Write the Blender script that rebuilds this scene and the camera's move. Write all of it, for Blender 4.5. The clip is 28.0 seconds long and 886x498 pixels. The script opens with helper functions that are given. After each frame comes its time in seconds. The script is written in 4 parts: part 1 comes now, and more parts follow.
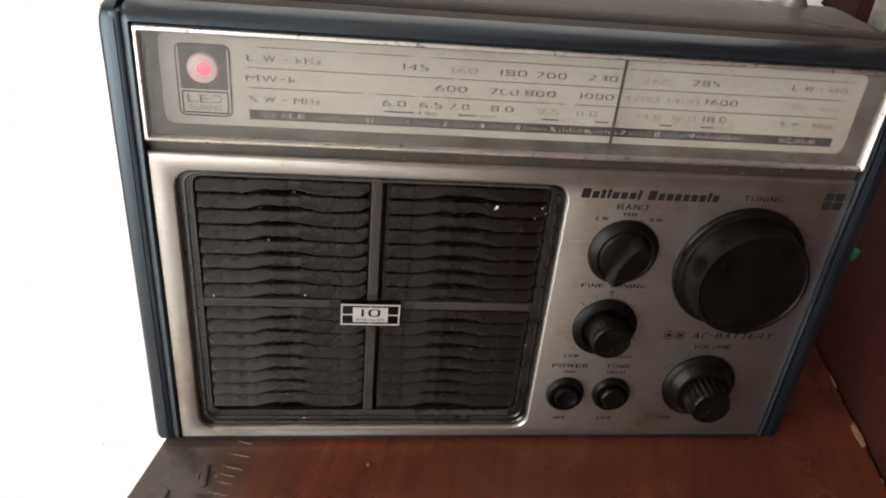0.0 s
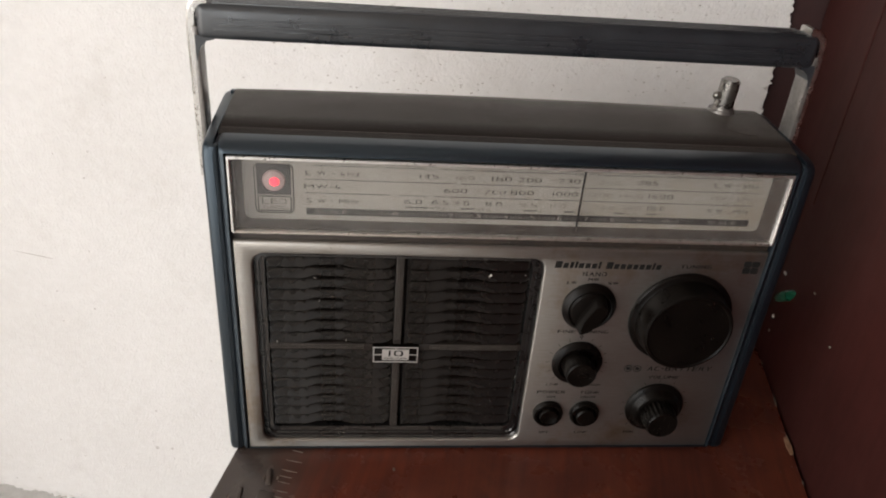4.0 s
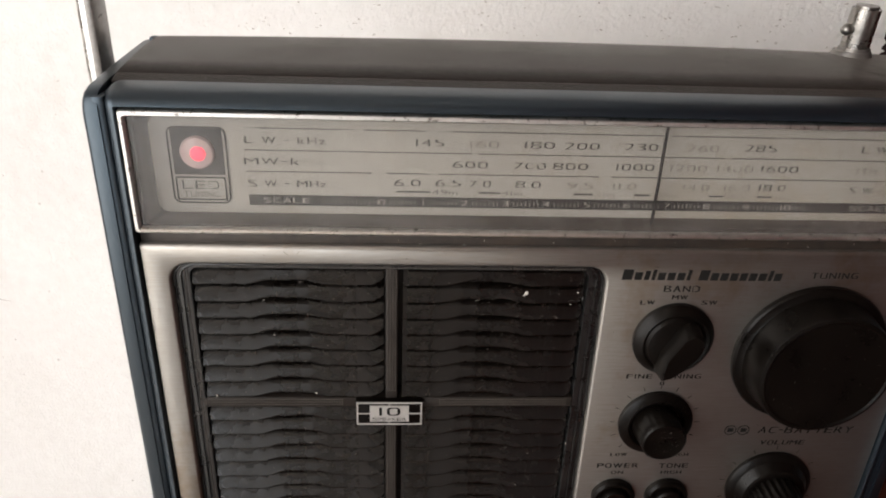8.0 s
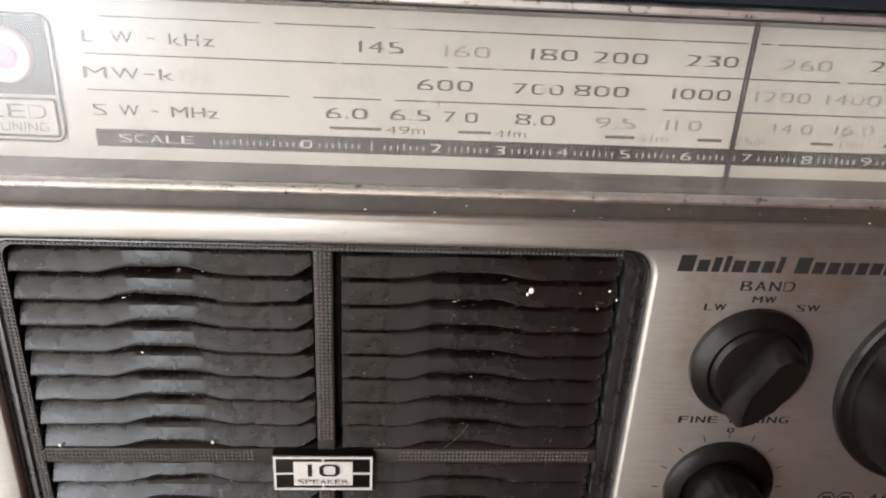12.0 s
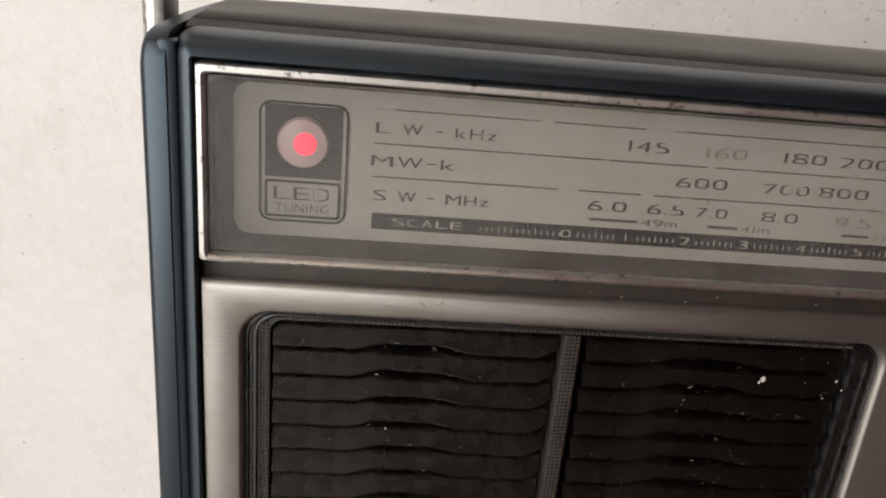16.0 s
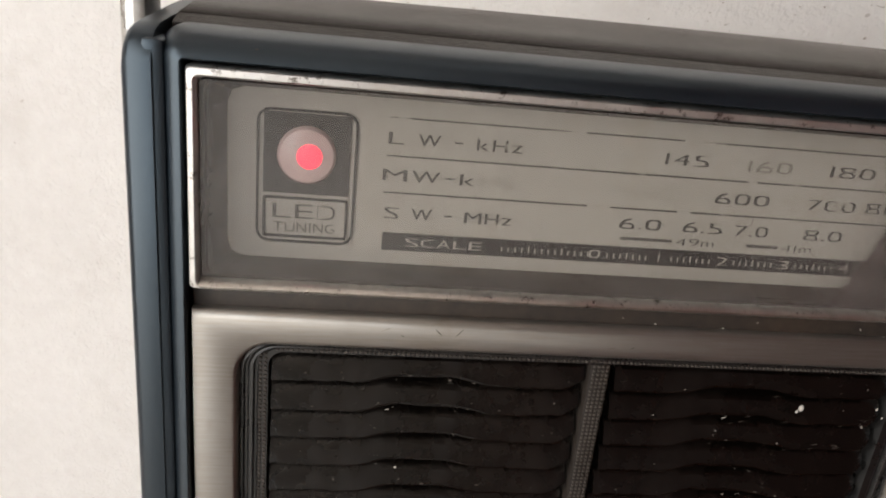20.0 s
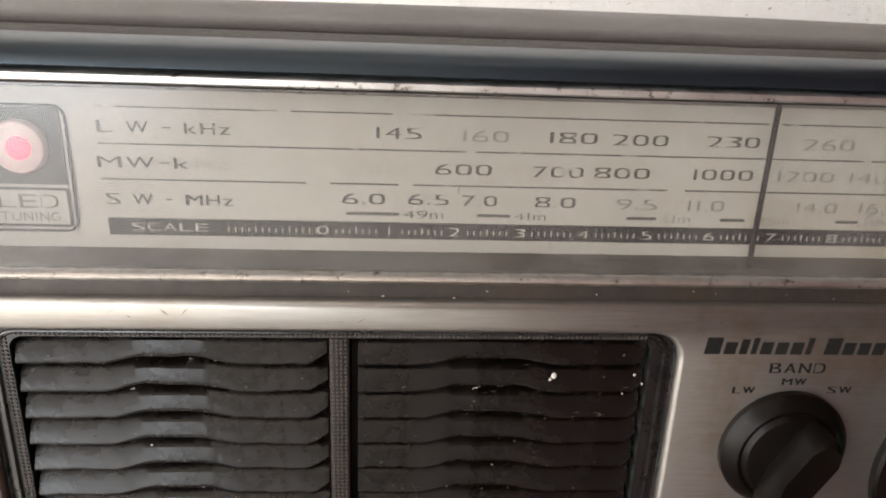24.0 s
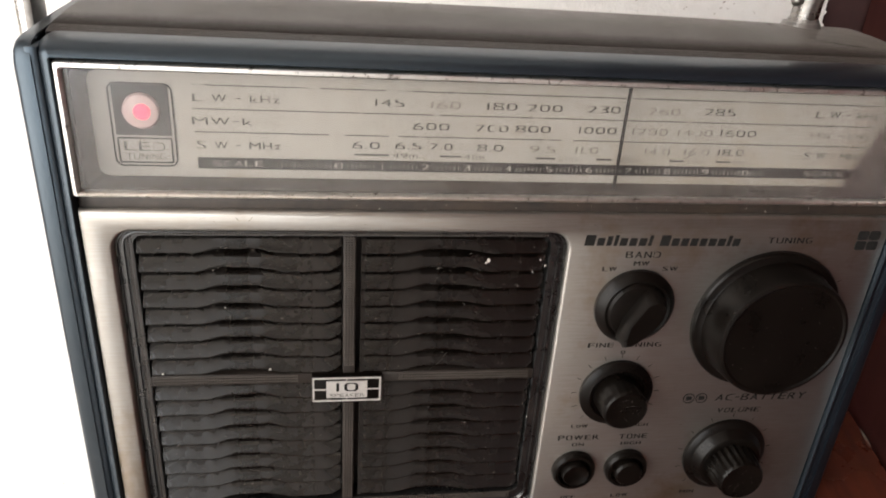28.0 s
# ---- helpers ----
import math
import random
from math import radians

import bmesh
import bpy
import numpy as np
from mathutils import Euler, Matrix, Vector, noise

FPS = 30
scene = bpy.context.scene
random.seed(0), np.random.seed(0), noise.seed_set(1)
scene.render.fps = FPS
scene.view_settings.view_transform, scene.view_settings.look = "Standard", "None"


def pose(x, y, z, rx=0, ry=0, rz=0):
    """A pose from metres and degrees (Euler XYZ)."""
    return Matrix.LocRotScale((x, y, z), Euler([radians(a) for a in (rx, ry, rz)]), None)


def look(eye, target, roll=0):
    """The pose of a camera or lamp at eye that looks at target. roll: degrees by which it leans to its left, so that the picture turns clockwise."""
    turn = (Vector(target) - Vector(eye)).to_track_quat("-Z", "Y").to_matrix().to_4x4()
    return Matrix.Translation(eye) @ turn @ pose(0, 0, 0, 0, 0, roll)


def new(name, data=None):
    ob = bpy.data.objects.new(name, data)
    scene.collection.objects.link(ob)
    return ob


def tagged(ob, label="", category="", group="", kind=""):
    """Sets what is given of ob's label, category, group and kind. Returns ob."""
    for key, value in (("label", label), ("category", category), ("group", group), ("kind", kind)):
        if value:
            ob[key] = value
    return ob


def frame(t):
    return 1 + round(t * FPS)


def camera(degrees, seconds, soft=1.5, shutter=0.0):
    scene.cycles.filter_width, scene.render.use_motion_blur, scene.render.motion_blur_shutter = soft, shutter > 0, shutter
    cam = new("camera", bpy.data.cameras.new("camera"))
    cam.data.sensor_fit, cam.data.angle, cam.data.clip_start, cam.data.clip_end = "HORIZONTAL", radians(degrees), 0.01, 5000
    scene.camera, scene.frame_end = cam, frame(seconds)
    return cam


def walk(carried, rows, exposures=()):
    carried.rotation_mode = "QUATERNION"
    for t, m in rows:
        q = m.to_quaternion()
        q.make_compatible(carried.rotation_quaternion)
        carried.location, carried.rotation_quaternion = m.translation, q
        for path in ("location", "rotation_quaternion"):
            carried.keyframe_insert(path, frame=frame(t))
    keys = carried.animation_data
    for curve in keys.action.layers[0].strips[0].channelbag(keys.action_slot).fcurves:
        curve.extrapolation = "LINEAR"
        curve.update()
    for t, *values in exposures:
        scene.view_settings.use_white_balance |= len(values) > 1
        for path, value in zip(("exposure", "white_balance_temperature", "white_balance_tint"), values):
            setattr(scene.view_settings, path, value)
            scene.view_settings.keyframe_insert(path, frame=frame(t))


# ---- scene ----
# camera path: seconds, eye in metres, yaw, pitch and roll in degrees
cam = camera(62.09, 28.0, soft=1.9)
ROWS = [
    (0, -0.0651, -0.2577, 0.2540, -8.11, -29.67, 5.63),
    (0.5, -0.0655, -0.2751, 0.2644, -6.98, -28.29, 4.57),
    (1, -0.0637, -0.2772, 0.2690, -7.31, -26.91, 5.14),
    (1.5, -0.0639, -0.2772, 0.2750, -7.36, -28.69, 4.71),
    (2, -0.0718, -0.2846, 0.2875, -7.12, -28.03, 4.37),
    (2.5, -0.0660, -0.2950, 0.3009, -8.06, -29.50, 6.43),
    (4.5, -0.0779, -0.3272, 0.3309, -6.04, -30.07, 3.76),
    (5, -0.0828, -0.3272, 0.3269, -5.81, -30.33, 3.23),
    (5.5, -0.0818, -0.3307, 0.3194, -5.61, -30.69, 3.23),
    (6, -0.0723, -0.3249, 0.3155, -4.89, -31.27, 2.76),
    (6.5, -0.0682, -0.3010, 0.2953, -4.83, -30.80, 3.29),
    (7, -0.0615, -0.2684, 0.2655, -3.26, -29.44, 2.37),
    (7.5, -0.0672, -0.2412, 0.2556, -3.24, -26.25, 2.79),
    (8, -0.0528, -0.2250, 0.2525, -3.62, -26.01, 2.22),
    (8.5, -0.0380, -0.2126, 0.2523, -2.67, -25.74, 2.07),
    (9, -0.0372, -0.1986, 0.2411, -2.71, -26.24, 3.05),
    (9.5, -0.0399, -0.1917, 0.2306, -2.92, -26.63, 2.69),
    (10, -0.0424, -0.1771, 0.2177, -3.59, -26.45, 2.92),
    (10.5, -0.0397, -0.1670, 0.2123, -4.17, -26.66, 3.17),
    (11, -0.0364, -0.1582, 0.2022, -3.58, -26.13, 2.55),
    (11.5, -0.0369, -0.1516, 0.1979, -4.60, -25.28, 3.33),
    (12, -0.0405, -0.1490, 0.2013, -4.34, -23.79, 3.03),
    (12.5, -0.0574, -0.1473, 0.2019, -4.46, -22.43, 3.28),
    (13, -0.0724, -0.1512, 0.2052, -3.91, -21.06, 3.11),
    (13.5, -0.0802, -0.1507, 0.2065, -4.17, -21.14, 3.89),
    (15.5, -0.0975, -0.1533, 0.2081, -4.57, -19.19, 4.77),
    (16, -0.1018, -0.1503, 0.2055, -5.14, -19.08, 5.22),
    (16.5, -0.1061, -0.1477, 0.2045, -6.37, -18.99, 5.65),
    (17, -0.1054, -0.1501, 0.2058, -6.54, -19.00, 5.33),
    (17.5, -0.1089, -0.1508, 0.2050, -6.68, -18.60, 5.19),
    (18, -0.1184, -0.1358, 0.1985, -7.47, -19.10, 6.17),
    (18.5, -0.1178, -0.1307, 0.2070, -6.42, -19.41, 5.57),
    (19, -0.1145, -0.1275, 0.1996, -7.72, -19.06, 5.96),
    (19.5, -0.1142, -0.1360, 0.2138, -7.54, -18.31, 6.04),
    (20, -0.1109, -0.1318, 0.2061, -7.82, -19.81, 6.02),
    (20.5, -0.1094, -0.1347, 0.1985, -6.99, -21.13, 5.80),
    (21, -0.1095, -0.1343, 0.1933, -7.61, -21.04, 5.93),
    (21.5, -0.0918, -0.1292, 0.1921, -7.81, -20.84, 5.66),
    (22, -0.0797, -0.1331, 0.1985, -7.48, -20.00, 5.21),
    (22.5, -0.0686, -0.1369, 0.2057, -5.61, -20.98, 4.17),
    (24.5, -0.0418, -0.1427, 0.2068, -4.16, -19.69, 2.20),
    (25, -0.0405, -0.1445, 0.2095, -4.11, -19.80, 2.08),
    (25.5, -0.0374, -0.1605, 0.2263, -3.66, -24.14, 1.07),
    (26, -0.0415, -0.1742, 0.2277, -5.37, -25.51, 2.36),
    (26.5, -0.0412, -0.1880, 0.2338, -6.19, -25.17, 2.51),
    (27, -0.0482, -0.2127, 0.2501, -7.14, -25.49, 2.80),
    (27.5, -0.0555, -0.2320, 0.2435, -7.24, -25.75, 3.31),
    (28, -0.0596, -0.2223, 0.2382, -8.94, -25.72, 4.04),
]

def aim(a, b, c):
    """A turn from yaw, pitch and roll."""
    a, b = radians(a), radians(b)
    return look((0, 0, 0), (-math.sin(a) * math.cos(b), math.cos(a) * math.cos(b), math.sin(b)), c)


EXPOSURES = [(0, 0.6, 6650, 10), (1, 0.38, 6650, 10), (2, 0.15, 6650, 10), (2.5, 0.08, 6650, 10), (5, -0.1, 6600, 10), (6, -0.12, 6550, 10), (7, 0.15, 6500, 10), (8, 0.2, 6600, 10), (9, 0.40, 6550, 10),
             (10, 0.97, 6500, 10), (11, 1.08, 6500, 10), (12, 1.2, 6400, 10), (13, 1.15, 6400, 10), (13.5, 0.85, 6400, 10), (15.5, -0.05, 6700, 10), (16, -0.1, 6700, 10), (21, 0.0, 6700, 10),
             (21.5, 0.3, 6600, 10), (22, 0.85, 6500, 10), (22.5, 0.85, 6500, 10), (25, 0.5, 6650, 10), (26, 0.82, 6650, 10), (27, 1.0, 6700, 10), (28, 0.70, 6650, 10)]
walk(cam, [(t, pose(x, y, z) @ aim(a, b, c)) for t, x, y, z, a, b, c in ROWS], EXPOSURES)

# ---- light ----
SKEW = -13.6          # the room and the stool stand at this angle to the radio
ROOM = pose(0, 0, 0, 0, 0, SKEW)
FLOOR = -0.447
WALL = 0.248

world = bpy.data.worlds.new("world")
scene.world = world
world.use_nodes = True
wn, wl = world.node_tree.nodes, world.node_tree.links
sky = wn.new("ShaderNodeTexSky")
sky.sky_type, sky.sun_disc = "NISHITA", False
sky.sun_elevation, sky.sun_rotation = radians(65), radians(270)
wn["Background"].inputs["Strength"].default_value = 0.05
wl.new(sky.outputs["Color"], wn["Background"].inputs["Color"])

sun_data = bpy.data.lights.new("sun", "SUN")
sun_data.energy, sun_data.angle, sun_data.color = 4.0, radians(0.5), (1.0, 0.94, 0.86)
sun = new("sun", sun_data)
sun.matrix_world = look((-4 * math.cos(radians(65)), 0, 4 * math.sin(radians(65))), (0, 0, 0))

WINDOW = (-1.25, -3.00, -0.55, FLOOR, 1.55)   # wall's place across, then the doorway along it, foot and head
lamp_data = bpy.data.lights.new("doorway_light", "AREA")
lamp_data.shape, lamp_data.size, lamp_data.size_y = "RECTANGLE", 2.38, 1.95
lamp_data.energy, lamp_data.color = 70.0, (1.0, 0.965, 0.93)
lamp = new("doorway_light", lamp_data)
lamp.matrix_world = ROOM @ look((WINDOW[0] - 0.06, (WINDOW[1] + WINDOW[2]) / 2, (WINDOW[3] + WINDOW[4]) / 2),
                                (1.0, (WINDOW[1] + WINDOW[2]) / 2, (WINDOW[3] + WINDOW[4]) / 2 - 0.3))

SOUTH = (-3.2, -1.20, -0.25, FLOOR, 1.60)       # an added, unseen opening behind the camera
# lamp added in that opening to brighten the left-hand reflections
south_fill_data = bpy.data.lights.new("south_fill_light", "AREA")
south_fill_data.shape, south_fill_data.size, south_fill_data.size_y = "RECTANGLE", 0.93, 2.02
south_fill_data.energy, south_fill_data.color = 27.0, (0.93, 0.965, 1.0)
south_fill = new("south_fill_light", south_fill_data)
south_fill.matrix_world = ROOM @ look(((SOUTH[1] + SOUTH[2]) / 2, SOUTH[0] - 0.06, (SOUTH[3] + SOUTH[4]) / 2), ((SOUTH[1] + SOUTH[2]) / 2, 0, (SOUTH[3] + SOUTH[4]) / 2))

# ---- materials ----


def mat(name, a, b=None, rough=0.5, metal=0.0, grain=900.0, stain=25.0, stretch=(1, 1, 1), bump=0.0, bump_scale=None,
        third=None, third_at=0.62, third_scale=60.0, third_soft=0.1, spec=0.5, rough_var=0.12, coat=0.0, mix=0.6, dust=0.0, brushed=0.0, tint=(1, 1, 1)):
    """A surface whose colour runs between a and b at two scales, with a third colour in patches."""
    m = bpy.data.materials.new(name)
    m.use_nodes = True
    n, l = m.node_tree.nodes, m.node_tree.links
    p = n["Principled BSDF"]
    b = b or tuple(c * 0.75 for c in a)
    co = n.new("ShaderNodeTexCoord")
    mp = n.new("ShaderNodeMapping")
    mp.inputs["Scale"].default_value = stretch
    l.new(co.outputs["Object"], mp.inputs["Vector"])

    def noisy(scale, detail=4.0, rough_=0.6, vec=None):
        t = n.new("ShaderNodeTexNoise")
        t.inputs["Scale"].default_value, t.inputs["Detail"].default_value, t.inputs["Roughness"].default_value = scale, detail, rough_
        l.new(vec or mp.outputs["Vector"], t.inputs["Vector"])
        return t.outputs["Fac"]

    def ramp(fac, lo, hi):
        r = n.new("ShaderNodeMapRange")
        r.inputs["From Min"].default_value, r.inputs["From Max"].default_value = lo, hi
        l.new(fac, r.inputs["Value"])
        return r.outputs["Result"]

    def blend(fac, x, y):
        k = n.new("ShaderNodeMix")
        k.data_type = "RGBA"
        l.new(fac, k.inputs[0])
        for sock, v in ((k.inputs[6], x), (k.inputs[7], y)):
            if isinstance(v, tuple):
                sock.default_value = (*v, 1)
            else:
                l.new(v, sock)
        return k.outputs[2]

    fine, broad = noisy(grain), noisy(stain, 6.0, 0.65, co.outputs["Object"])
    mean = n.new("ShaderNodeMath")
    mean.operation = "MULTIPLY_ADD"
    l.new(fine, mean.inputs[0])
    mean.inputs[1].default_value = 1 - mix
    sc = n.new("ShaderNodeMath")
    sc.operation = "MULTIPLY"
    l.new(broad, sc.inputs[0])
    sc.inputs[1].default_value = mix
    l.new(sc.outputs[0], mean.inputs[2])
    colour = blend(ramp(mean.outputs[0], 0.36, 0.64), a, b)
    if third:
        colour = blend(ramp(noisy(third_scale, 5.0, 0.7, co.outputs["Object"]), third_at, third_at + third_soft), colour, third)
    l.new(colour, p.inputs["Base Color"])
    rr = n.new("ShaderNodeMapRange")
    rr.inputs["To Min"].default_value, rr.inputs["To Max"].default_value = max(0.02, rough - rough_var), min(1.0, rough + rough_var)
    l.new(ramp(broad, 0.3, 0.7), rr.inputs["Value"])
    l.new(rr.outputs["Result"], p.inputs["Roughness"])
    p.inputs["Metallic"].default_value = metal
    p.inputs["Specular IOR Level"].default_value = spec
    p.inputs["Specular Tint"].default_value = (*tint, 1)
    p.inputs["Coat Weight"].default_value = coat
    p.inputs["Coat Roughness"].default_value = 0.12
    p.inputs["Sheen Weight"].default_value = dust
    p.inputs["Sheen Roughness"].default_value = 0.35
    p.inputs["Sheen Tint"].default_value = (0.9, 0.80, 0.70, 1)
    if brushed:
        tg = n.new("ShaderNodeTangent")
        tg.direction_type, tg.uv_map = "UV_MAP", "grain"
        p.inputs["Anisotropic"].default_value = brushed
        l.new(tg.outputs["Tangent"], p.inputs["Tangent"])
    if bump:
        bp = n.new("ShaderNodeBump")
        bp.inputs["Strength"].default_value, bp.inputs["Distance"].default_value = 1.0, bump
        l.new(noisy(bump_scale or grain, 5.0, 0.6), bp.inputs["Height"])
        l.new(bp.outputs["Normal"], p.inputs["Normal"])
    return m


def glass_mat(name, haze, rough):
    """A thin clear pane: mostly see-through, with gloss by the angle and a little haze for dust and painted veil."""
    m = bpy.data.materials.new(name)
    m.use_nodes = True
    n, l = m.node_tree.nodes, m.node_tree.links
    n.remove(n["Principled BSDF"])
    clear, gloss, dust = n.new("ShaderNodeBsdfTransparent"), n.new("ShaderNodeBsdfGlossy"), n.new("ShaderNodeBsdfDiffuse")
    gloss.inputs["Roughness"].default_value = rough
    dust.inputs["Color"].default_value = (0.62, 0.58, 0.54, 1)
    fr = n.new("ShaderNodeFresnel")
    fr.inputs["IOR"].default_value = 1.52
    noise_ = n.new("ShaderNodeTexNoise")
    co = n.new("ShaderNodeTexCoord")
    l.new(co.outputs["Object"], noise_.inputs["Vector"])
    noise_.inputs["Scale"].default_value, noise_.inputs["Detail"].default_value = 45, 6
    mr = n.new("ShaderNodeMapRange")
    mr.inputs["From Min"].default_value, mr.inputs["From Max"].default_value = 0.3, 0.7
    mr.inputs["To Min"].default_value, mr.inputs["To Max"].default_value = haze * 0.5, haze * 1.5
    l.new(noise_.outputs["Fac"], mr.inputs["Value"])
    a, b = n.new("ShaderNodeMixShader"), n.new("ShaderNodeMixShader")
    l.new(mr.outputs["Result"], a.inputs[0])
    l.new(clear.outputs[0], a.inputs[1])
    l.new(dust.outputs[0], a.inputs[2])
    l.new(fr.outputs[0], b.inputs[0])
    l.new(a.outputs[0], b.inputs[1])
    l.new(gloss.outputs[0], b.inputs[2])
    l.new(b.outputs[0], n["Material Output"].inputs["Surface"])
    return m


def glow_mat(name, colour, strength):
    m = bpy.data.materials.new(name)
    m.use_nodes = True
    p = m.node_tree.nodes["Principled BSDF"]
    p.inputs["Base Color"].default_value = (*colour, 1)
    p.inputs["Emission Color"].default_value = (*colour, 1)
    p.inputs["Emission Strength"].default_value = strength
    return m


M_GRIP = mat("grey_black_rubber", (0.012, 0.0145, 0.018), (0.024, 0.028, 0.033), 0.34, spec=0.8, grain=1200, stain=40, third=(0.06, 0.06, 0.06), third_at=0.66, third_scale=90)
M_STREAK = mat("pale_rubber", (0.055, 0.055, 0.060), (0.022, 0.024, 0.028), 0.5, grain=1500, stain=200)
M_ARM = mat("dull_grey_metal", (0.25, 0.236, 0.222), (0.15, 0.138, 0.128), 0.36, 0.6, grain=500, stain=60)
# blue specular tint puts the doorway's sky into the rim's reflections
M_RIM = mat("blue_black_vinyl", (0.0034, 0.0052, 0.0075), (0.0056, 0.0086, 0.0122), 0.36, spec=0.84, tint=(0.68, 0.85, 1.0), grain=1500, stain=40, bump=0.00003, bump_scale=1800, rough_var=0.03)
M_TOP = mat("dusty_black_vinyl", (0.0112, 0.0080, 0.0066), (0.0200, 0.0147, 0.0120), 0.46, spec=0.28, grain=2500, stain=14, bump=0.0002, bump_scale=1900,
            third=(0.022, 0.0182, 0.0172), third_at=0.58, third_scale=22, dust=0.17)
M_ALU = mat("brushed_aluminium", (0.372, 0.362, 0.346), (0.290, 0.262, 0.230), 0.39, 0.9, grain=90, stain=18, stretch=(1, 1, 22), bump=0.00002, bump_scale=160,
            third=(0.215, 0.158, 0.108), third_at=0.55, third_scale=20, third_soft=0.2, rough_var=0.08, brushed=0.45)
M_BEZEL = mat("satin_worn_chrome", (0.80, 0.785, 0.76), (0.66, 0.64, 0.61), 0.40, 1.0, grain=500, stain=120, third=(0.16, 0.135, 0.115), third_at=0.57, third_scale=420)
M_LIP = mat("pitted_chrome", (0.82, 0.80, 0.77), (0.60, 0.57, 0.53), 0.36, 1.0, grain=500, stain=160, third=(0.10, 0.08, 0.065), third_at=0.58, third_scale=330, bump=0.0001, bump_scale=500)
M_STUB = mat("dull_steel", (0.36, 0.345, 0.325), (0.24, 0.226, 0.21), 0.30, 1.0, grain=500, stain=160, third=(0.12, 0.11, 0.1), third_at=0.63, third_scale=300)
M_CHROME = mat("worn_chrome", (0.66, 0.65, 0.63), (0.52, 0.5, 0.47), 0.27, 1.0, grain=400, stain=120, third=(0.2, 0.17, 0.14), third_at=0.64, third_scale=420)
M_SLAT = mat("dusty_black_louvre", (0.0012, 0.0009, 0.0006), (0.0034, 0.0021, 0.0014), 0.27, spec=0.48, grain=500, stain=70, third=(0.0080, 0.0052, 0.0036), third_at=0.55,
             third_scale=34, third_soft=0.24, bump=0.00014, bump_scale=230, rough_var=0.14)
M_SURROUND = mat("black_grille_surround", (0.0035, 0.0036, 0.0038), (0.0095, 0.0088, 0.0082), 0.30, spec=0.85, grain=700, stain=70, third=(0.03, 0.025, 0.021), third_at=0.66, third_scale=150)
M_BAR = mat("dusty_brown_grille_bar", (0.011, 0.0083, 0.0066), (0.024, 0.0185, 0.015), 0.55, grain=1200, stain=70, spec=0.3)
M_PIT = mat("black_recess", (0.008, 0.008, 0.008), (0.012, 0.011, 0.010), 0.7, grain=600)
M_KNURL = mat("grey_plastic_knurl", (0.042, 0.035, 0.030), (0.08, 0.069, 0.06), 0.5, grain=900, stain=60)
M_KNOB = mat("black_knob_plastic", (0.0022, 0.0017, 0.0014), (0.0046, 0.0034, 0.0027), 0.30, spec=0.14, grain=800, stain=60, third=(0.024, 0.02, 0.017), third_at=0.66, third_scale=420, rough_var=0.05)
M_PLATE = mat("cream_dial_plate", (0.375, 0.352, 0.312), (0.312, 0.288, 0.248), 0.5, grain=500, stain=30, third=(0.29, 0.235, 0.165), third_at=0.50, third_scale=17, third_soft=0.3)
# long brown streaks are reflections put into this wall's colour
M_SILL = mat("brown_wall_painted_reflections", (0.066, 0.053, 0.042), (0.012, 0.009, 0.0066), 0.30, spec=0.22, grain=900, stain=60, stretch=(0.03, 1, 1), mix=0.3)
M_GROOVE = mat("brown_black_groove", (0.042, 0.030, 0.022), (0.015, 0.011, 0.0085), 0.55, grain=500, stain=60)
M_INK = mat("black_ink", (0.005, 0.0046, 0.0042), (0.011, 0.010, 0.009), 0.8, grain=900, spec=0.2)
M_WORN = mat("worn_grey_ink", (0.036, 0.032, 0.028), (0.085, 0.078, 0.068), 0.6, grain=1500, stain=90, third=(0.36, 0.335, 0.29), third_at=0.57, third_scale=150, mix=0.7)
M_CLEAR = mat("grey_ink", (0.045, 0.041, 0.036), (0.085, 0.079, 0.069), 0.6, grain=1500, stain=120)
M_FADED = mat("faded_ink", (0.15, 0.138, 0.12), (0.23, 0.213, 0.185), 0.6, grain=1500, stain=120, third=(0.36, 0.335, 0.29), third_at=0.56, third_scale=200)
M_GHOST = mat("rubbed_out_ink", (0.30, 0.275, 0.235), (0.35, 0.325, 0.28), 0.6, grain=1500, stain=120, third=(0.22, 0.20, 0.17), third_at=0.6, third_scale=260)
M_PALE = mat("pale_print", (0.38, 0.35, 0.31), (0.27, 0.25, 0.22), 0.55, grain=900, third=(0.1, 0.09, 0.08), third_at=0.72, third_scale=170)
M_SILVER = mat("silver_print", (0.6, 0.59, 0.57), (0.48, 0.46, 0.44), 0.35, 0.6, grain=600)
# pink of the lit core is put into the lens colour
M_LENS = mat("milky_lens_painted_glow", (0.60, 0.44, 0.42), (0.50, 0.36, 0.34), 0.25, grain=300)
M_LED = glow_mat("red_led", (1.0, 0.055, 0.098), 1.2)
# haze is dust plus the doorway's milky reflection put into the pane
M_PANE = glass_mat("clear_dial_pane", 0.045, 0.2)
M_DUST = mat("pale_dust", (0.16, 0.14, 0.12), (0.07, 0.06, 0.052), 0.9, grain=900, stain=300)
M_WHITE = mat("white_paint_speck", (0.60, 0.57, 0.53), (0.42, 0.39, 0.35), 0.6)
M_WOOD = mat("maroon_varnished_wood", (0.132, 0.0335, 0.0190), (0.047, 0.0135, 0.0092), 0.28, grain=220, stain=13, stretch=(1, 0.06, 1), bump=0.00006, bump_scale=300,
             third=(0.150, 0.043, 0.023), third_at=0.54, third_scale=9, third_soft=0.25, rough_var=0.16)


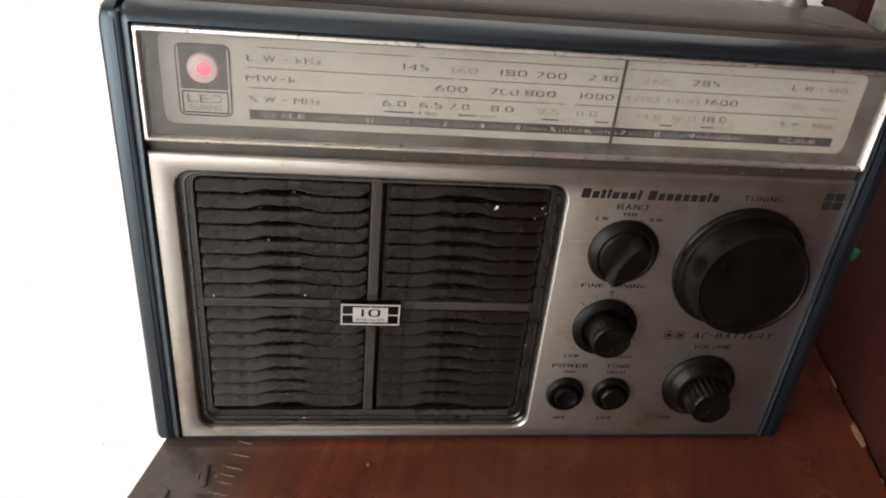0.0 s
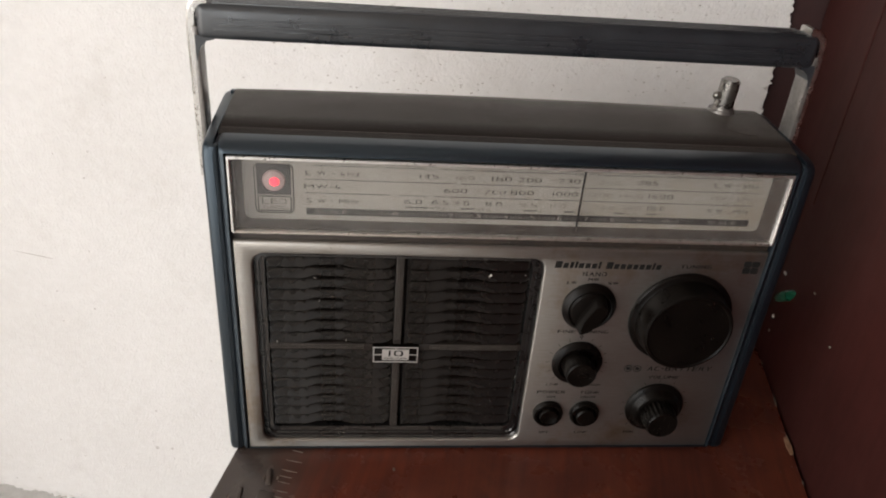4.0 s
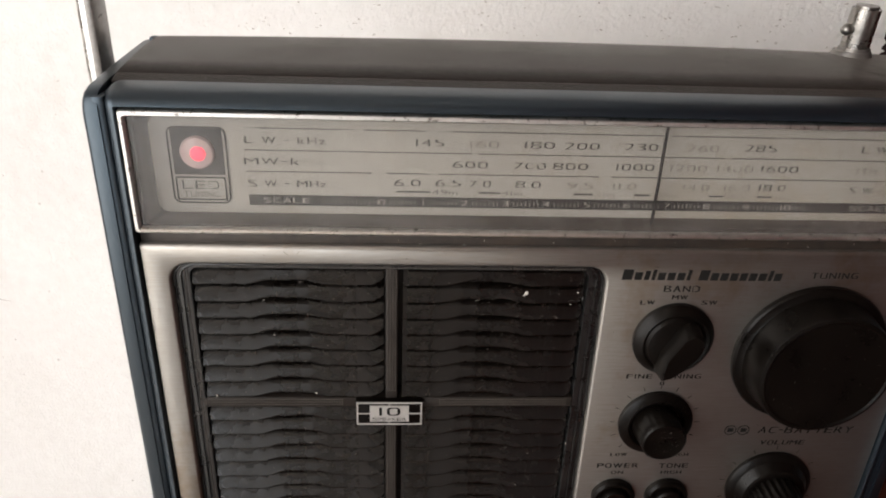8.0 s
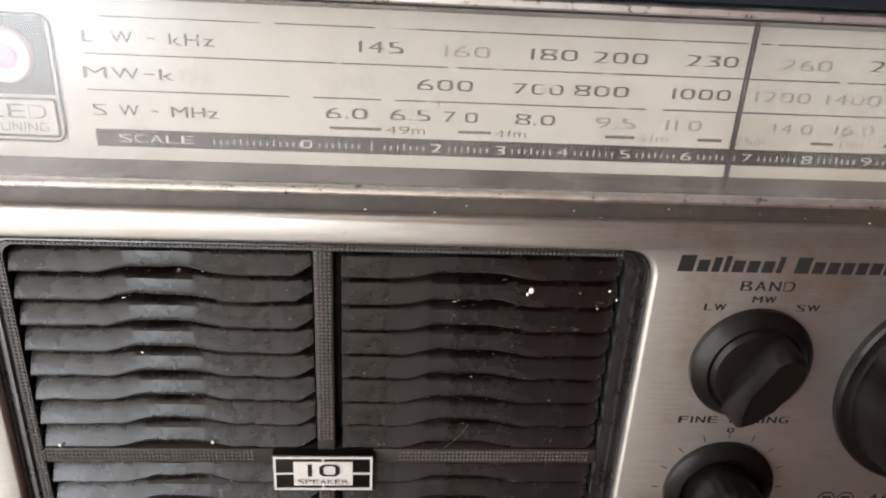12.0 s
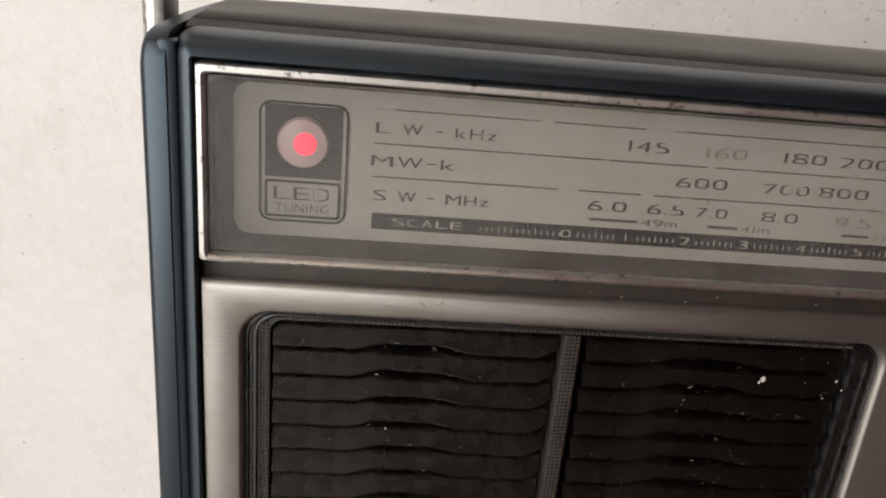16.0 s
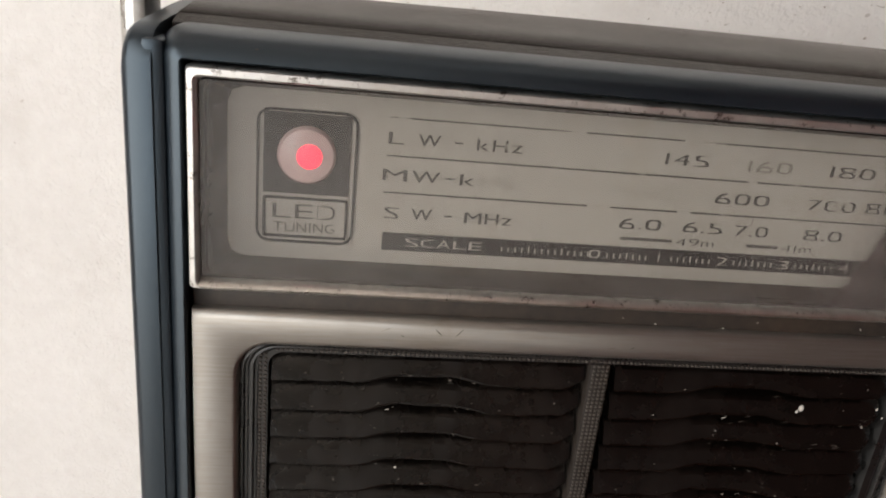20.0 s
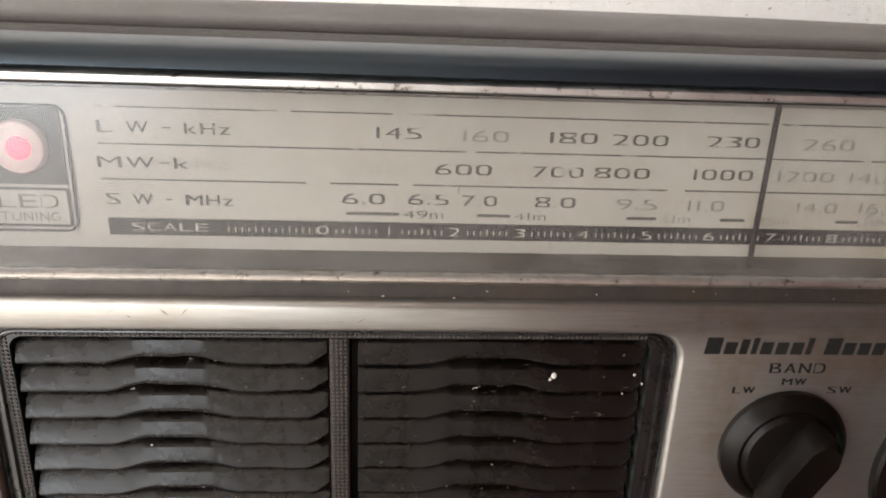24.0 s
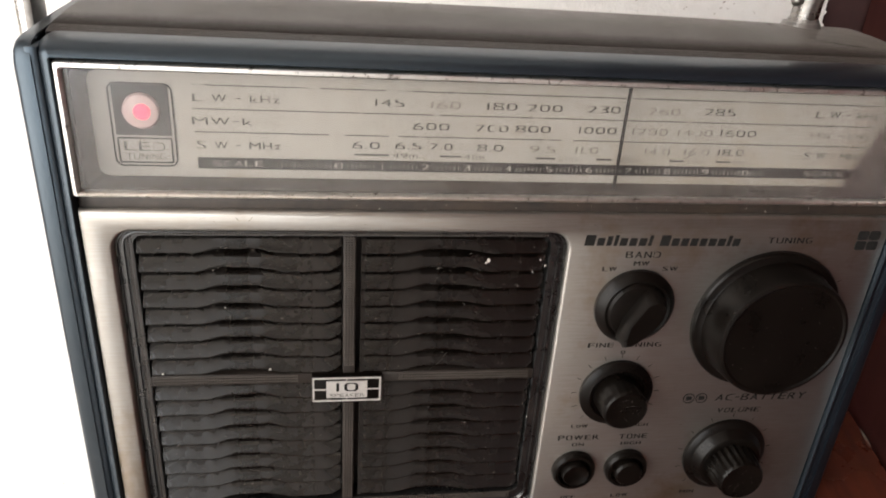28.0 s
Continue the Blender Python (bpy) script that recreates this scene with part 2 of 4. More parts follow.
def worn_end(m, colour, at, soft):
    """Blends a material's colour into another past a ragged line across its length."""
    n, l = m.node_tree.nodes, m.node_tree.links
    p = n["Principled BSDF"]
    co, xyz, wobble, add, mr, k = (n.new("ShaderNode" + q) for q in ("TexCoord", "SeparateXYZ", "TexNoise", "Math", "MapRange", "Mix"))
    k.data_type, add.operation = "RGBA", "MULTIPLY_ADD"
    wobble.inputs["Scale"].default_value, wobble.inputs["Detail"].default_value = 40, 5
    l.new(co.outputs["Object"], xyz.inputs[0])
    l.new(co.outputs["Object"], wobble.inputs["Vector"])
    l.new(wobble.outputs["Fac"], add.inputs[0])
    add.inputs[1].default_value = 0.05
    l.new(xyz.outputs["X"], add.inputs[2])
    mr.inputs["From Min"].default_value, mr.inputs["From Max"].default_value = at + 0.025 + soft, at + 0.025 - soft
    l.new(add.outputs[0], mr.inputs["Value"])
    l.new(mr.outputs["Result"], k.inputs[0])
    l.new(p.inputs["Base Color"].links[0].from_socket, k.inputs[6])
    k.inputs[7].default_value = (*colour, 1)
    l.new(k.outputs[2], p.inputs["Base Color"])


# the wood turns grey-brown towards its left end
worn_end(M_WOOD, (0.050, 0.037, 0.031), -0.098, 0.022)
M_WOOD_RAW = mat("bare_worn_wood", (0.30, 0.185, 0.105), (0.17, 0.092, 0.05), 0.65, grain=160, stain=40, stretch=(0.08, 1, 1), third=(0.09, 0.05, 0.035), third_at=0.6, third_scale=110)
M_TAPE = mat("grey_brown_tape", (0.11, 0.088, 0.076), (0.07, 0.055, 0.047), 0.5, grain=900, stain=200)
M_SEAM = mat("red_brown_seam", (0.030, 0.014, 0.010), (0.018, 0.010, 0.008), 0.6, grain=600)
M_MAROON = mat("maroon_wall_paint", (0.040, 0.0115, 0.0105), (0.026, 0.0078, 0.0072), 0.55, grain=160, stain=9, bump=0.0003, bump_scale=240)
M_PIT_SHADE = mat("pit_shade", (0.32, 0.28, 0.245), (0.50, 0.45, 0.41), 0.9, grain=500)
M_CHIP = mat("tan_wood_chip", (0.27, 0.15, 0.085), (0.17, 0.085, 0.045), 0.6, grain=300, stain=120)
M_CABINET = mat("dark_maroon_lacquer", (0.056, 0.0165, 0.0142), (0.034, 0.0108, 0.0094), 0.48, spec=0.1, grain=160, stain=7, stretch=(1, 1, 0.08), bump=0.00006, bump_scale=120, rough_var=0.06)
M_WALL = mat("white_limewash", (0.83, 0.815, 0.80), (0.76, 0.74, 0.72), 0.85, grain=120, stain=5, bump=0.0013, bump_scale=330, third=(0.725, 0.70, 0.675), third_at=0.58, third_scale=13, third_soft=0.2)
M_ROOM = mat("brown_plaster", (0.29, 0.168, 0.104), (0.225, 0.128, 0.079), 0.9, grain=60, stain=2)
M_PLASTER = mat("grey_plaster", (0.45, 0.41, 0.365), (0.37, 0.33, 0.29), 0.9, grain=60, stain=2)
M_CEILING = mat("dull_limewash", (0.72, 0.66, 0.60), (0.62, 0.56, 0.50), 0.9, grain=60, stain=2)
M_CEMENT = mat("grey_cement", (0.64, 0.63, 0.61), (0.50, 0.49, 0.475), 0.85, grain=70, stain=14, bump=0.002, bump_scale=60, third=(0.62, 0.62, 0.6), third_at=0.6, third_scale=38)
M_GREEN = mat("green_paint_daub", (0.006, 0.13, 0.07), (0.005, 0.085, 0.048), 0.25, grain=300)
M_SCUFF = mat("pale_scuff", (0.20, 0.155, 0.125), (0.10, 0.075, 0.06), 0.6, grain=1500)
M_MARK = mat("grey_wall_mark", (0.54, 0.51, 0.49), (0.66, 0.63, 0.60), 0.85, grain=500)

# ---- mesh helpers ----


def part(name, bm, material, parent=None, label="", sharp=35):
    """Links a bmesh as one mesh object under a thing or a part."""
    bmesh.ops.recalc_face_normals(bm, faces=bm.faces)
    me = bpy.data.meshes.new(name)
    bm.to_mesh(me)
    bm.free()
    me.materials.append(material)
    me.shade_smooth()
    me.set_sharp_from_angle(angle=radians(sharp))
    ob = new(name, me)
    ob.parent = parent
    return tagged(ob, label)


def thing(name, label, category, m=None, **more):
    ob = new(name)
    ob.empty_display_size = 0.02
    if m is not None:
        ob.matrix_world = m
    return tagged(ob, label, category, **more)


def box(bm, x0, x1, y0, y1, z0, z1, bevel=0.0, segments=2):
    made = bmesh.ops.create_cube(bm, size=1, matrix=Matrix.LocRotScale(((x0 + x1) / 2, (y0 + y1) / 2, (z0 + z1) / 2), None, (x1 - x0, y1 - y0, z1 - z0)))
    if bevel:
        edges = {e for v in made["verts"] for e in v.link_edges}
        bmesh.ops.bevel(bm, geom=list(edges), offset=bevel, segments=segments, profile=0.5, affect="EDGES")
    return bm


def boxes(*rows, bevel=0.0):
    bm = bmesh.new()
    for r in rows:
        box(bm, *r, bevel=bevel)
    return bm


def round_rect(x0, x1, z0, z1, r, n=6):
    """Points round a rectangle with rounded corners, anticlockwise from the lower right."""
    pts = []
    for cx, cz, a in ((x1 - r, z0 + r, -90), (x1 - r, z1 - r, 0), (x0 + r, z1 - r, 90), (x0 + r, z0 + r, 180)):
        pts += [(cx + r * math.cos(radians(a + 90 * k / n)), cz + r * math.sin(radians(a + 90 * k / n))) for k in range(n + 1)]
    return pts


def loops(rings, close=True):
    """A skin over rings of points, each joined to the next."""
    bm = bmesh.new()
    vs = [[bm.verts.new(p) for p in ring] for ring in rings]
    k = len(vs[0])
    for a, b in zip(vs, vs[1:]):
        for i in range(k if close else k - 1):
            bm.faces.new((a[i], a[(i + 1) % k], b[(i + 1) % k], b[i]))
    return bm, vs


def frame_ring(outer, inner, steps):
    """A moulding from an outer loop of (x, z) to an inner one: steps of (share of the way, y)."""
    return loops([[(o[0] + (q[0] - o[0]) * s, y, o[1] + (q[1] - o[1]) * s) for o, q in zip(outer, inner)] for s, y in steps])[0]


def lathe(cx, cz, rows, seg=48, ripple=None):
    """A body turned about an axis along y: rows of (radius, y), from the base out to the middle of the cap."""
    rings = []
    for i, (r, y) in enumerate(rows):
        rings.append([(cx + (r + (ripple(i, 2 * math.pi * k / seg) if ripple else 0)) * math.cos(2 * math.pi * k / seg), y,
                       cz + (r + (ripple(i, 2 * math.pi * k / seg) if ripple else 0)) * math.sin(2 * math.pi * k / seg)) for k in range(seg)])
    bm, vs = loops(rings)
    bm.faces.new(vs[-1])
    return bm


def prism(pts, y0, y1):
    """A flat outline of (x, z), given a thickness from y0 to y1."""
    bm, vs = loops([[(x, y0, z) for x, z in pts], [(x, y1, z) for x, z in pts]])
    bm.faces.new(vs[0])
    bm.faces.new(vs[1])
    return bm


LETTERS = {}
CELL = {"1": 0.42, "I": 0.3, ".": 0.2, "-": 0.55, " ": 0.42, "m": 1.25, "M": 1.25, "W": 1.45, "k": 0.8, "z": 0.75}
DRAWN = {"1": 0.17, "I": 0.13}                 # signs narrower than their cell
BAND = {"-": (-0.12, 0.12), ".": (-1.0, -0.72), "z": (-1.0, 0.35), "m": (-1.0, 0.45)}     # foot and head of the low signs


def glyph(ch):
    """One sign of the built-in font within a box of -1 to 1, its bowls squared as in a wide signwriter's face."""
    if ch not in LETTERS:
        cu = bpy.data.curves.new("text", "FONT")
        cu.body, cu.resolution_u, cu.offset = ch, 3, -0.008
        ob = new("text", cu)
        me = bpy.data.meshes.new_from_object(ob.evaluated_get(bpy.context.evaluated_depsgraph_get()))
        bpy.data.objects.remove(ob)
        bpy.data.curves.remove(cu)
        co = np.zeros(len(me.vertices) * 3)
        me.vertices.foreach_get("co", co)
        co = co.reshape(-1, 3)[:, :2]
        lo, hi = co.min(0), co.max(0)
        co = (co - (lo + hi) / 2) / ((hi - lo) / 2)
        if ch in "0235689BCDGOPRSUe":
            far, most = np.hypot(co[:, 0], co[:, 1]), np.abs(co).max(1) + 1e-6
            co = (co * (1 + 0.7 * (far / most - 1))[:, None]).clip(-1, 1)
        LETTERS[ch] = (co, [tuple(f.vertices) for f in me.polygons])
        bpy.data.meshes.remove(me)
    return LETTERS[ch]


def lettering(text, x, z, width, height, y, material, parent, name="lettering", shear=0.0, label="", bold=0.0):
    """A printed word, centred at x, z, of that width and height, facing -y."""
    gap = 0.24
    unit = width / (sum(CELL.get(ch, 1.0) for ch in text) + gap * (len(text) - 1))
    rows, polys, left = [], [], x - width / 2
    for ch in text:
        w = CELL.get(ch, 1.0) * unit
        if ch != " ":
            co, faces = glyph(ch)
            lo, hi = BAND.get(ch, (-1.0, 1.0))
            for k, d in enumerate((0.0,) if not bold else (0.0, -bold, bold)):        # a heavier stroke is printed thrice, a hair apart
                polys += [tuple(i + len(rows) for i in f) for f in faces]
                for u, v in co:
                    h = (lo + hi + v * (hi - lo)) / 4 * height
                    rows.append((left + w / 2 + u * (DRAWN.get(ch, CELL.get(ch, 1.0)) * unit / 2 - (0 if ch in DRAWN else bold)) + d + shear * h, y - 0.00001 * k, z + h))
        left += w + gap * unit
    me = bpy.data.meshes.new(name)
    me.from_pydata(rows, [], polys)
    me.materials.append(material)
    ob = new(name, me)
    ob.parent = parent
    return tagged(ob, label)


# ---- the room ----
def room_part(name, bm, material, label, category):
    ob = part(name, bm, material)
    ob.matrix_world = ROOM
    return tagged(ob, label, category, kind="structure")


# east, south, west walls and ceiling are unseen; their colours shape the bounced light
HIGH = 2.1
room_part("floor", boxes((-1.45, 1.6, -3.2, WALL + 0.2, FLOOR - 0.1, FLOOR)), M_CEMENT, "rough grey cement floor with pale lime crumbs", "floor")
room_part("wall_north", boxes((-1.45, 0.1725, WALL, WALL + 0.2, FLOOR, HIGH)), M_WALL, "rough white limewashed plaster wall behind the stool", "wall")
room_part("wall_north_east", boxes((0.1725, 1.6, WALL + 0.003, WALL + 0.2, FLOOR, HIGH)), M_MAROON, "dark maroon painted end of the wall", "wall")
# the opening in the south wall is added for the fill lamp
sy, sa, sb, sf, sh = SOUTH
room_part("wall_south", boxes((-1.45, sa, sy - 0.2, sy, FLOOR, HIGH), (sb, 1.6, sy - 0.2, sy, FLOOR, HIGH), (sa, sb, sy - 0.2, sy, sh, HIGH)), M_PLASTER,
          "unseen plain plaster wall with a doorway for light", "wall")
room_part("wall_east", boxes((1.6, 1.8, -3.2, WALL + 0.2, FLOOR, HIGH)), M_ROOM, "plain plaster wall", "wall")
w0, wa, wb, ws, wh = WINDOW
room_part("wall_west", boxes((w0 - 0.2, w0, -3.2, wa, FLOOR, HIGH), (w0 - 0.2, w0, wb, WALL, FLOOR, HIGH),
                             (w0 - 0.2, w0, wa, wb, wh, HIGH)), M_PLASTER, "unseen plain plaster wall with a doorway for light", "wall")
room_part("ceiling", boxes((-1.45, 1.8, -3.4, WALL + 0.2, HIGH, HIGH + 0.1)), M_CEILING, "unseen dull white limewashed ceiling", "ceiling")

# ---- the stool ----
TU0, TU1, TW0, TW1 = -0.1445, 0.1935, -0.085, 0.244
stool = thing("wooden_stool", "low maroon varnished wooden stool with worn edges", "stool", ROOM)
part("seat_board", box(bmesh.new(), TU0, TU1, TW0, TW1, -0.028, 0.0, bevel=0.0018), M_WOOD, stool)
part("bare_edge", box(bmesh.new(), TU0 + 0.001, TU1 - 0.004, TW0 - 0.0012, TW0 + 0.001, -0.0265, -0.0012), M_WOOD_RAW, stool, "front edge worn to bare wood")
for a in (TU0 + 0.012, TU1 - 0.047):
    for b in (TW0 + 0.015, TW1 - 0.05):
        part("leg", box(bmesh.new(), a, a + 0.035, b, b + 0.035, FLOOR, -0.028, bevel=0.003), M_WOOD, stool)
for b in (TW0 + 0.02, TW1 - 0.042):
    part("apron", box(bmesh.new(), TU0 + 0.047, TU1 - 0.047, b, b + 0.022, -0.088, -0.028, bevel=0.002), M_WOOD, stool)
for a in (TU0 + 0.018, TU1 - 0.04):
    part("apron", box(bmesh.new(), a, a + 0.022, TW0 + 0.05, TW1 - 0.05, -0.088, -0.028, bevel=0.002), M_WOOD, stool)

rng = random.Random(4)


def scuff(u, w, lu, lw, turn, material=M_SCUFF, high=0.0005, name="scuff"):
    """A small thin fleck of worn varnish on the seat, with a ragged outline."""
    bm = bmesh.new()
    n = 6
    ring = []
    for k in range(n):
        a = 2 * math.pi * k / n
        r = 0.75 + 0.35 * rng.random()
        x, y = lu / 2 * r * math.cos(a), lw / 2 * r * math.sin(a)
        ring.append((u + x * math.cos(turn) - y * math.sin(turn), w + x * math.sin(turn) + y * math.cos(turn)))
    low = [bm.verts.new((x, y, 0.0)) for x, y in ring]
    top = [bm.verts.new((x, y, high)) for x, y in ring]
    bm.faces.new(top)
    for k in range(n):
        bm.faces.new((low[k], low[(k + 1) % n], top[(k + 1) % n], top[k]))
    return part(name, bm, material, stool)


for w, lu in ((-0.0276, 0.0068), (-0.0355, 0.0088), (-0.0432, 0.0084), (-0.0478, 0.0079), (-0.0521, 0.0072), (-0.0584, 0.0076), (-0.0627, 0.0064), (-0.0687, 0.0062), (-0.075, 0.006)):
    scuff(-0.1081 + 0.0004 * rng.random(), w, lu, 0.0005, -0.05 + 0.05 * rng.random())       # a row of short scratches in the varnish
    scuff(-0.1081 - lu / 2, w + 0.0004, 0.0011, 0.0007, rng.random(), high=0.0003)


def tape(u, w, lu, lw, turn, high, label):
    """A small strip stuck on the seat."""
    bm = box(bmesh.new(), -lu / 2, lu / 2, -lw / 2, lw / 2, 0.0, high, bevel=high * 0.4)
    bmesh.ops.transform(bm, matrix=pose(u, w, 0, 0, 0, turn), verts=bm.verts)
    part("tape_strip", bm, M_TAPE, stool, label)


tape(-0.1178, -0.0503, 0.0030, 0.0118, 16, 0.0012, "narrow grey-brown strip of tape")
tape(-0.1288, -0.0668, 0.0025, 0.0118, 10, 0.0010, "narrow grey-brown strip of tape")
tape(-0.1151, -0.0638, 0.0086, 0.0078, -5, 0.0004, "small square of old tape")
scuff(-0.1203, -0.0510, 0.0016, 0.004, 0.1, high=0.0008)
scuff(-0.1345, -0.0700, 0.0012, 0.006, -0.2, high=0.0003)
scuff(-0.1130, -0.0495, 0.0016, 0.0026, 0.1, high=0.0003)
scuff(TU1 - 0.0019, 0.0478, 0.0040, 0.0190, 0.06, M_CHIP, 0.0007, "wood_chip")
for u, w in ((-0.045, -0.066), (-0.040, -0.071), (-0.043, -0.0635), (0.12, -0.075), (-0.05, -0.028), (0.165, -0.055), (0.172, -0.057)):
    scuff(u, w, 0.0016 + 0.002 * rng.random(), 0.001 + 0.003 * rng.random(), rng.random())
for k in range(7):                        # pale rubbed places along the right edge
    scuff(TU1 - 0.0008, -0.07 + 0.04 * k + 0.01 * rng.random(), 0.0012, 0.012 * rng.random() + 0.004, 0.0, M_SCUFF, 0.0003)

# ---- the cabinet ----
CU = TU1 + 0.0015
cabinet = thing("wooden_cabinet", "dark maroon lacquered wooden cabinet beside the stool, unseen upper part added", "cabinet", ROOM)
# unseen upper part is added height, to darken reflections on the radio's right
part("side_panel", box(bmesh.new(), CU, CU + 0.022, -0.62, WALL - 0.002, FLOOR, 1.95, bevel=0.002), M_CABINET, cabinet)
part("back_panel", box(bmesh.new(), CU + 0.022, CU + 0.9, WALL - 0.018, WALL - 0.002, FLOOR + 0.05, 1.95), M_CABINET, cabinet)
part("top_panel", box(bmesh.new(), CU + 0.022, CU + 0.9, -0.62, WALL - 0.018, 1.928, 1.95), M_CABINET, cabinet)
part("far_side_panel", box(bmesh.new(), CU + 0.9, CU + 0.922, -0.62, WALL - 0.002, FLOOR, 1.95), M_CABINET, cabinet)
part("door", box(bmesh.new(), CU + 0.022, CU + 0.9, -0.642, -0.62, FLOOR + 0.05, 1.95, bevel=0.002), M_CABINET, cabinet)
part("edge_strip", box(bmesh.new(), CU - 0.0005, CU, 0.1485, 0.1515, 0.125, 1.9, bevel=0.0002), M_CABINET, cabinet, "thin raised strip down the side panel")

# flecks on the cabinet's side
def daub(w, z, lw, lz, material, thick, name, slope=0.1):
    bm = bmesh.new()
    n = 14
    ring = [(w + lw / 2 * (0.85 + 0.3 * rng.random()) * math.cos(2 * math.pi * k / n), z + lz / 2 * (0.85 + 0.3 * rng.random()) * math.sin(2 * math.pi * k / n) - slope * lw / 2 * math.cos(2 * math.pi * k / n))
            for k in range(n)]
    low = [bm.verts.new((CU + 0.0001, a, b)) for a, b in ring]
    top = [bm.verts.new((CU - thick, w + (a - w) * 0.8, z + (b - z) * 0.8)) for a, b in ring]
    bm.faces.new(top)
    for k in range(n):
        bm.faces.new((low[k], low[(k + 1) % n], top[(k + 1) % n], top[k]))
    return part(name, bm, material, cabinet)


daub(0.143, 0.0552, 0.034, 0.0105, M_GREEN, 0.0012, "paint_daub", 0.71)
daub(0.1553, 0.0666, 0.006, 0.0026, M_WHITE, 0.0006, "paint_fleck")
daub(0.150, 0.0326, 0.004, 0.0024, M_WHITE, 0.0006, "paint_fleck")
daub(0.055, 0.075, 0.002, 0.0016, M_SCUFF, 0.0006, "paint_fleck")

daub(0.0996, 0.0849, 0.003, 0.0016, M_SCUFF, 0.0006, "paint_fleck")
daub(0.1484, 0.0208, 0.003, 0.0016, M_SCUFF, 0.0006, "paint_fleck")

# ragged edge of limewash that runs over the maroon paint
bm = bmesh.new()
prev = None
z = FLOOR
while z < HIGH - 0.01:
    u = 0.1725 + 0.0030 * noise.noise((z * 60, 3.1, 0)) + 0.0044 * noise.noise((z * 240, 1.7, 0)) + 0.0040 * noise.noise((z * 640, 2.7, 0))
    row = [bm.verts.new(p) for p in ((0.158, WALL - 0.0004, z), (u - 0.0008, WALL - 0.0012, z), (u, WALL + 0.0028, z))]
    if prev:
        for k in range(2):
            bm.faces.new((prev[k], prev[k + 1], row[k + 1], row[k]))
    prev, z = row, z + 0.0011
room_part("limewash_edge", bm, M_WALL, "ragged brushed edge of white limewash", "wall edge")

# small marks on the wall
def wall_mark(u, z, lu, lz, turn):
    bm = bmesh.new()
    n = 10
    ring = []
    for k in range(n):
        r, a = 0.6 + 0.5 * rng.random(), 2 * math.pi * k / n
        x, y = lu / 2 * r * math.cos(a), lz / 2 * r * math.sin(a)
        ring.append((u + x * math.cos(turn) - y * math.sin(turn), z + x * math.sin(turn) + y * math.cos(turn)))
    return ring


marks = bmesh.new()
spots = [(-0.366, -0.328, 0.005, 0.004, 0), (-0.385, -0.331, 0.006, 0.006, 0.5), (-0.379, -0.272, 0.003, 0.003, 0), (-0.488, -0.083, 0.05, 0.0016, -0.05),
         (-0.43, -0.14, 0.003, 0.003, 0)]
for k in range(110):
    spots.append((rng.uniform(-0.75, 0.17), rng.uniform(FLOOR, 0.45), rng.uniform(0.001, 0.0035), rng.uniform(0.001, 0.003), rng.random()))
for k in range(260):
    spots.append((rng.uniform(-0.25, 0.17), rng.uniform(0.0, 0.42), rng.uniform(0.0008, 0.004), rng.uniform(0.0006, 0.0022), rng.uniform(-0.5, 0.5)))
for sp in spots:
    marks.faces.new([marks.verts.new((x, WALL - 0.0003, z)) for x, z in wall_mark(*sp)])
room_part("wall_marks", marks, M_MARK, "small grey specks and scratches on the limewash", "wall marks")

# flat dark spots paint the shade of small pits in the plaster
holes = bmesh.new()
for k in range(900):
    sp = (rng.uniform(-0.22, 0.166), rng.uniform(0.10, 0.46), rng.uniform(0.0005, 0.0026), rng.uniform(0.0003, 0.0011), rng.uniform(-0.6, 0.6))
    holes.faces.new([holes.verts.new((x, WALL - 0.0005, z)) for x, z in wall_mark(*sp)])
room_part("wall_pit_shade", holes, M_PIT_SHADE, "flat brown-grey spots painting the shade of pits in the limewash", "wall marks")

# crumbs along the foot of the wall
crumbs = bmesh.new()
for k in range(150):
    u, w = rng.uniform(-1.1, 0.15), WALL - abs(rng.gauss(0, 0.05)) - 0.003
    r = rng.uniform(0.001, 0.0042)
    made = bmesh.ops.create_icosphere(crumbs, subdivisions=1, radius=r, matrix=pose(u, w, FLOOR + r * 0.35, 0, 0, 360 * rng.random()) @ Matrix.Diagonal((1.4, 1, 0.45, 1)))
    for v in made["verts"]:
        v.co += 0.25 * r * Vector((rng.uniform(-1, 1), rng.uniform(-1, 1), rng.uniform(-1, 1)))
bm = bmesh.new()
prev, u = None, -1.24
while u < 0.17:                           # lime run out over the floor at the wall's foot
    d = max(0.0005, 0.002 + 0.004 * noise.noise((u * 40, 0.3, 0)) + 0.006 * noise.noise((u * 170, 1.3, 0)))
    row = [bm.verts.new(p) for p in ((u, WALL - 0.0006, FLOOR + d * 0.9), (u, WALL - d * 0.45, FLOOR + d * 0.3), (u, WALL - d, FLOOR - 0.0002))]
    if prev:
        for k in range(2):
            bm.faces.new((prev[k], prev[k + 1], row[k + 1], row[k]))
    prev, u = row, u + 0.002
room_part("lime_skirting", bm, M_WALL, "uneven run of lime along the foot of the wall", "wall edge")
dirt = bmesh.new()
for k in range(45):
    u, r = rng.uniform(-1.1, 0.15), rng.uniform(0.0006, 0.0016)
    bmesh.ops.create_icosphere(dirt, subdivisions=1, radius=r, matrix=pose(u, WALL - abs(rng.gauss(0.008, 0.008)) - 0.003, FLOOR + r * 0.4, 0, 0, 360 * rng.random()) @ Matrix.Diagonal((1.6, 1, 0.6, 1)))
specks = part("dirt_specks", dirt, M_TAPE)
specks.matrix_world = ROOM
tagged(specks, "dark specks of dirt along the foot of the wall", "dirt", kind="stuff")
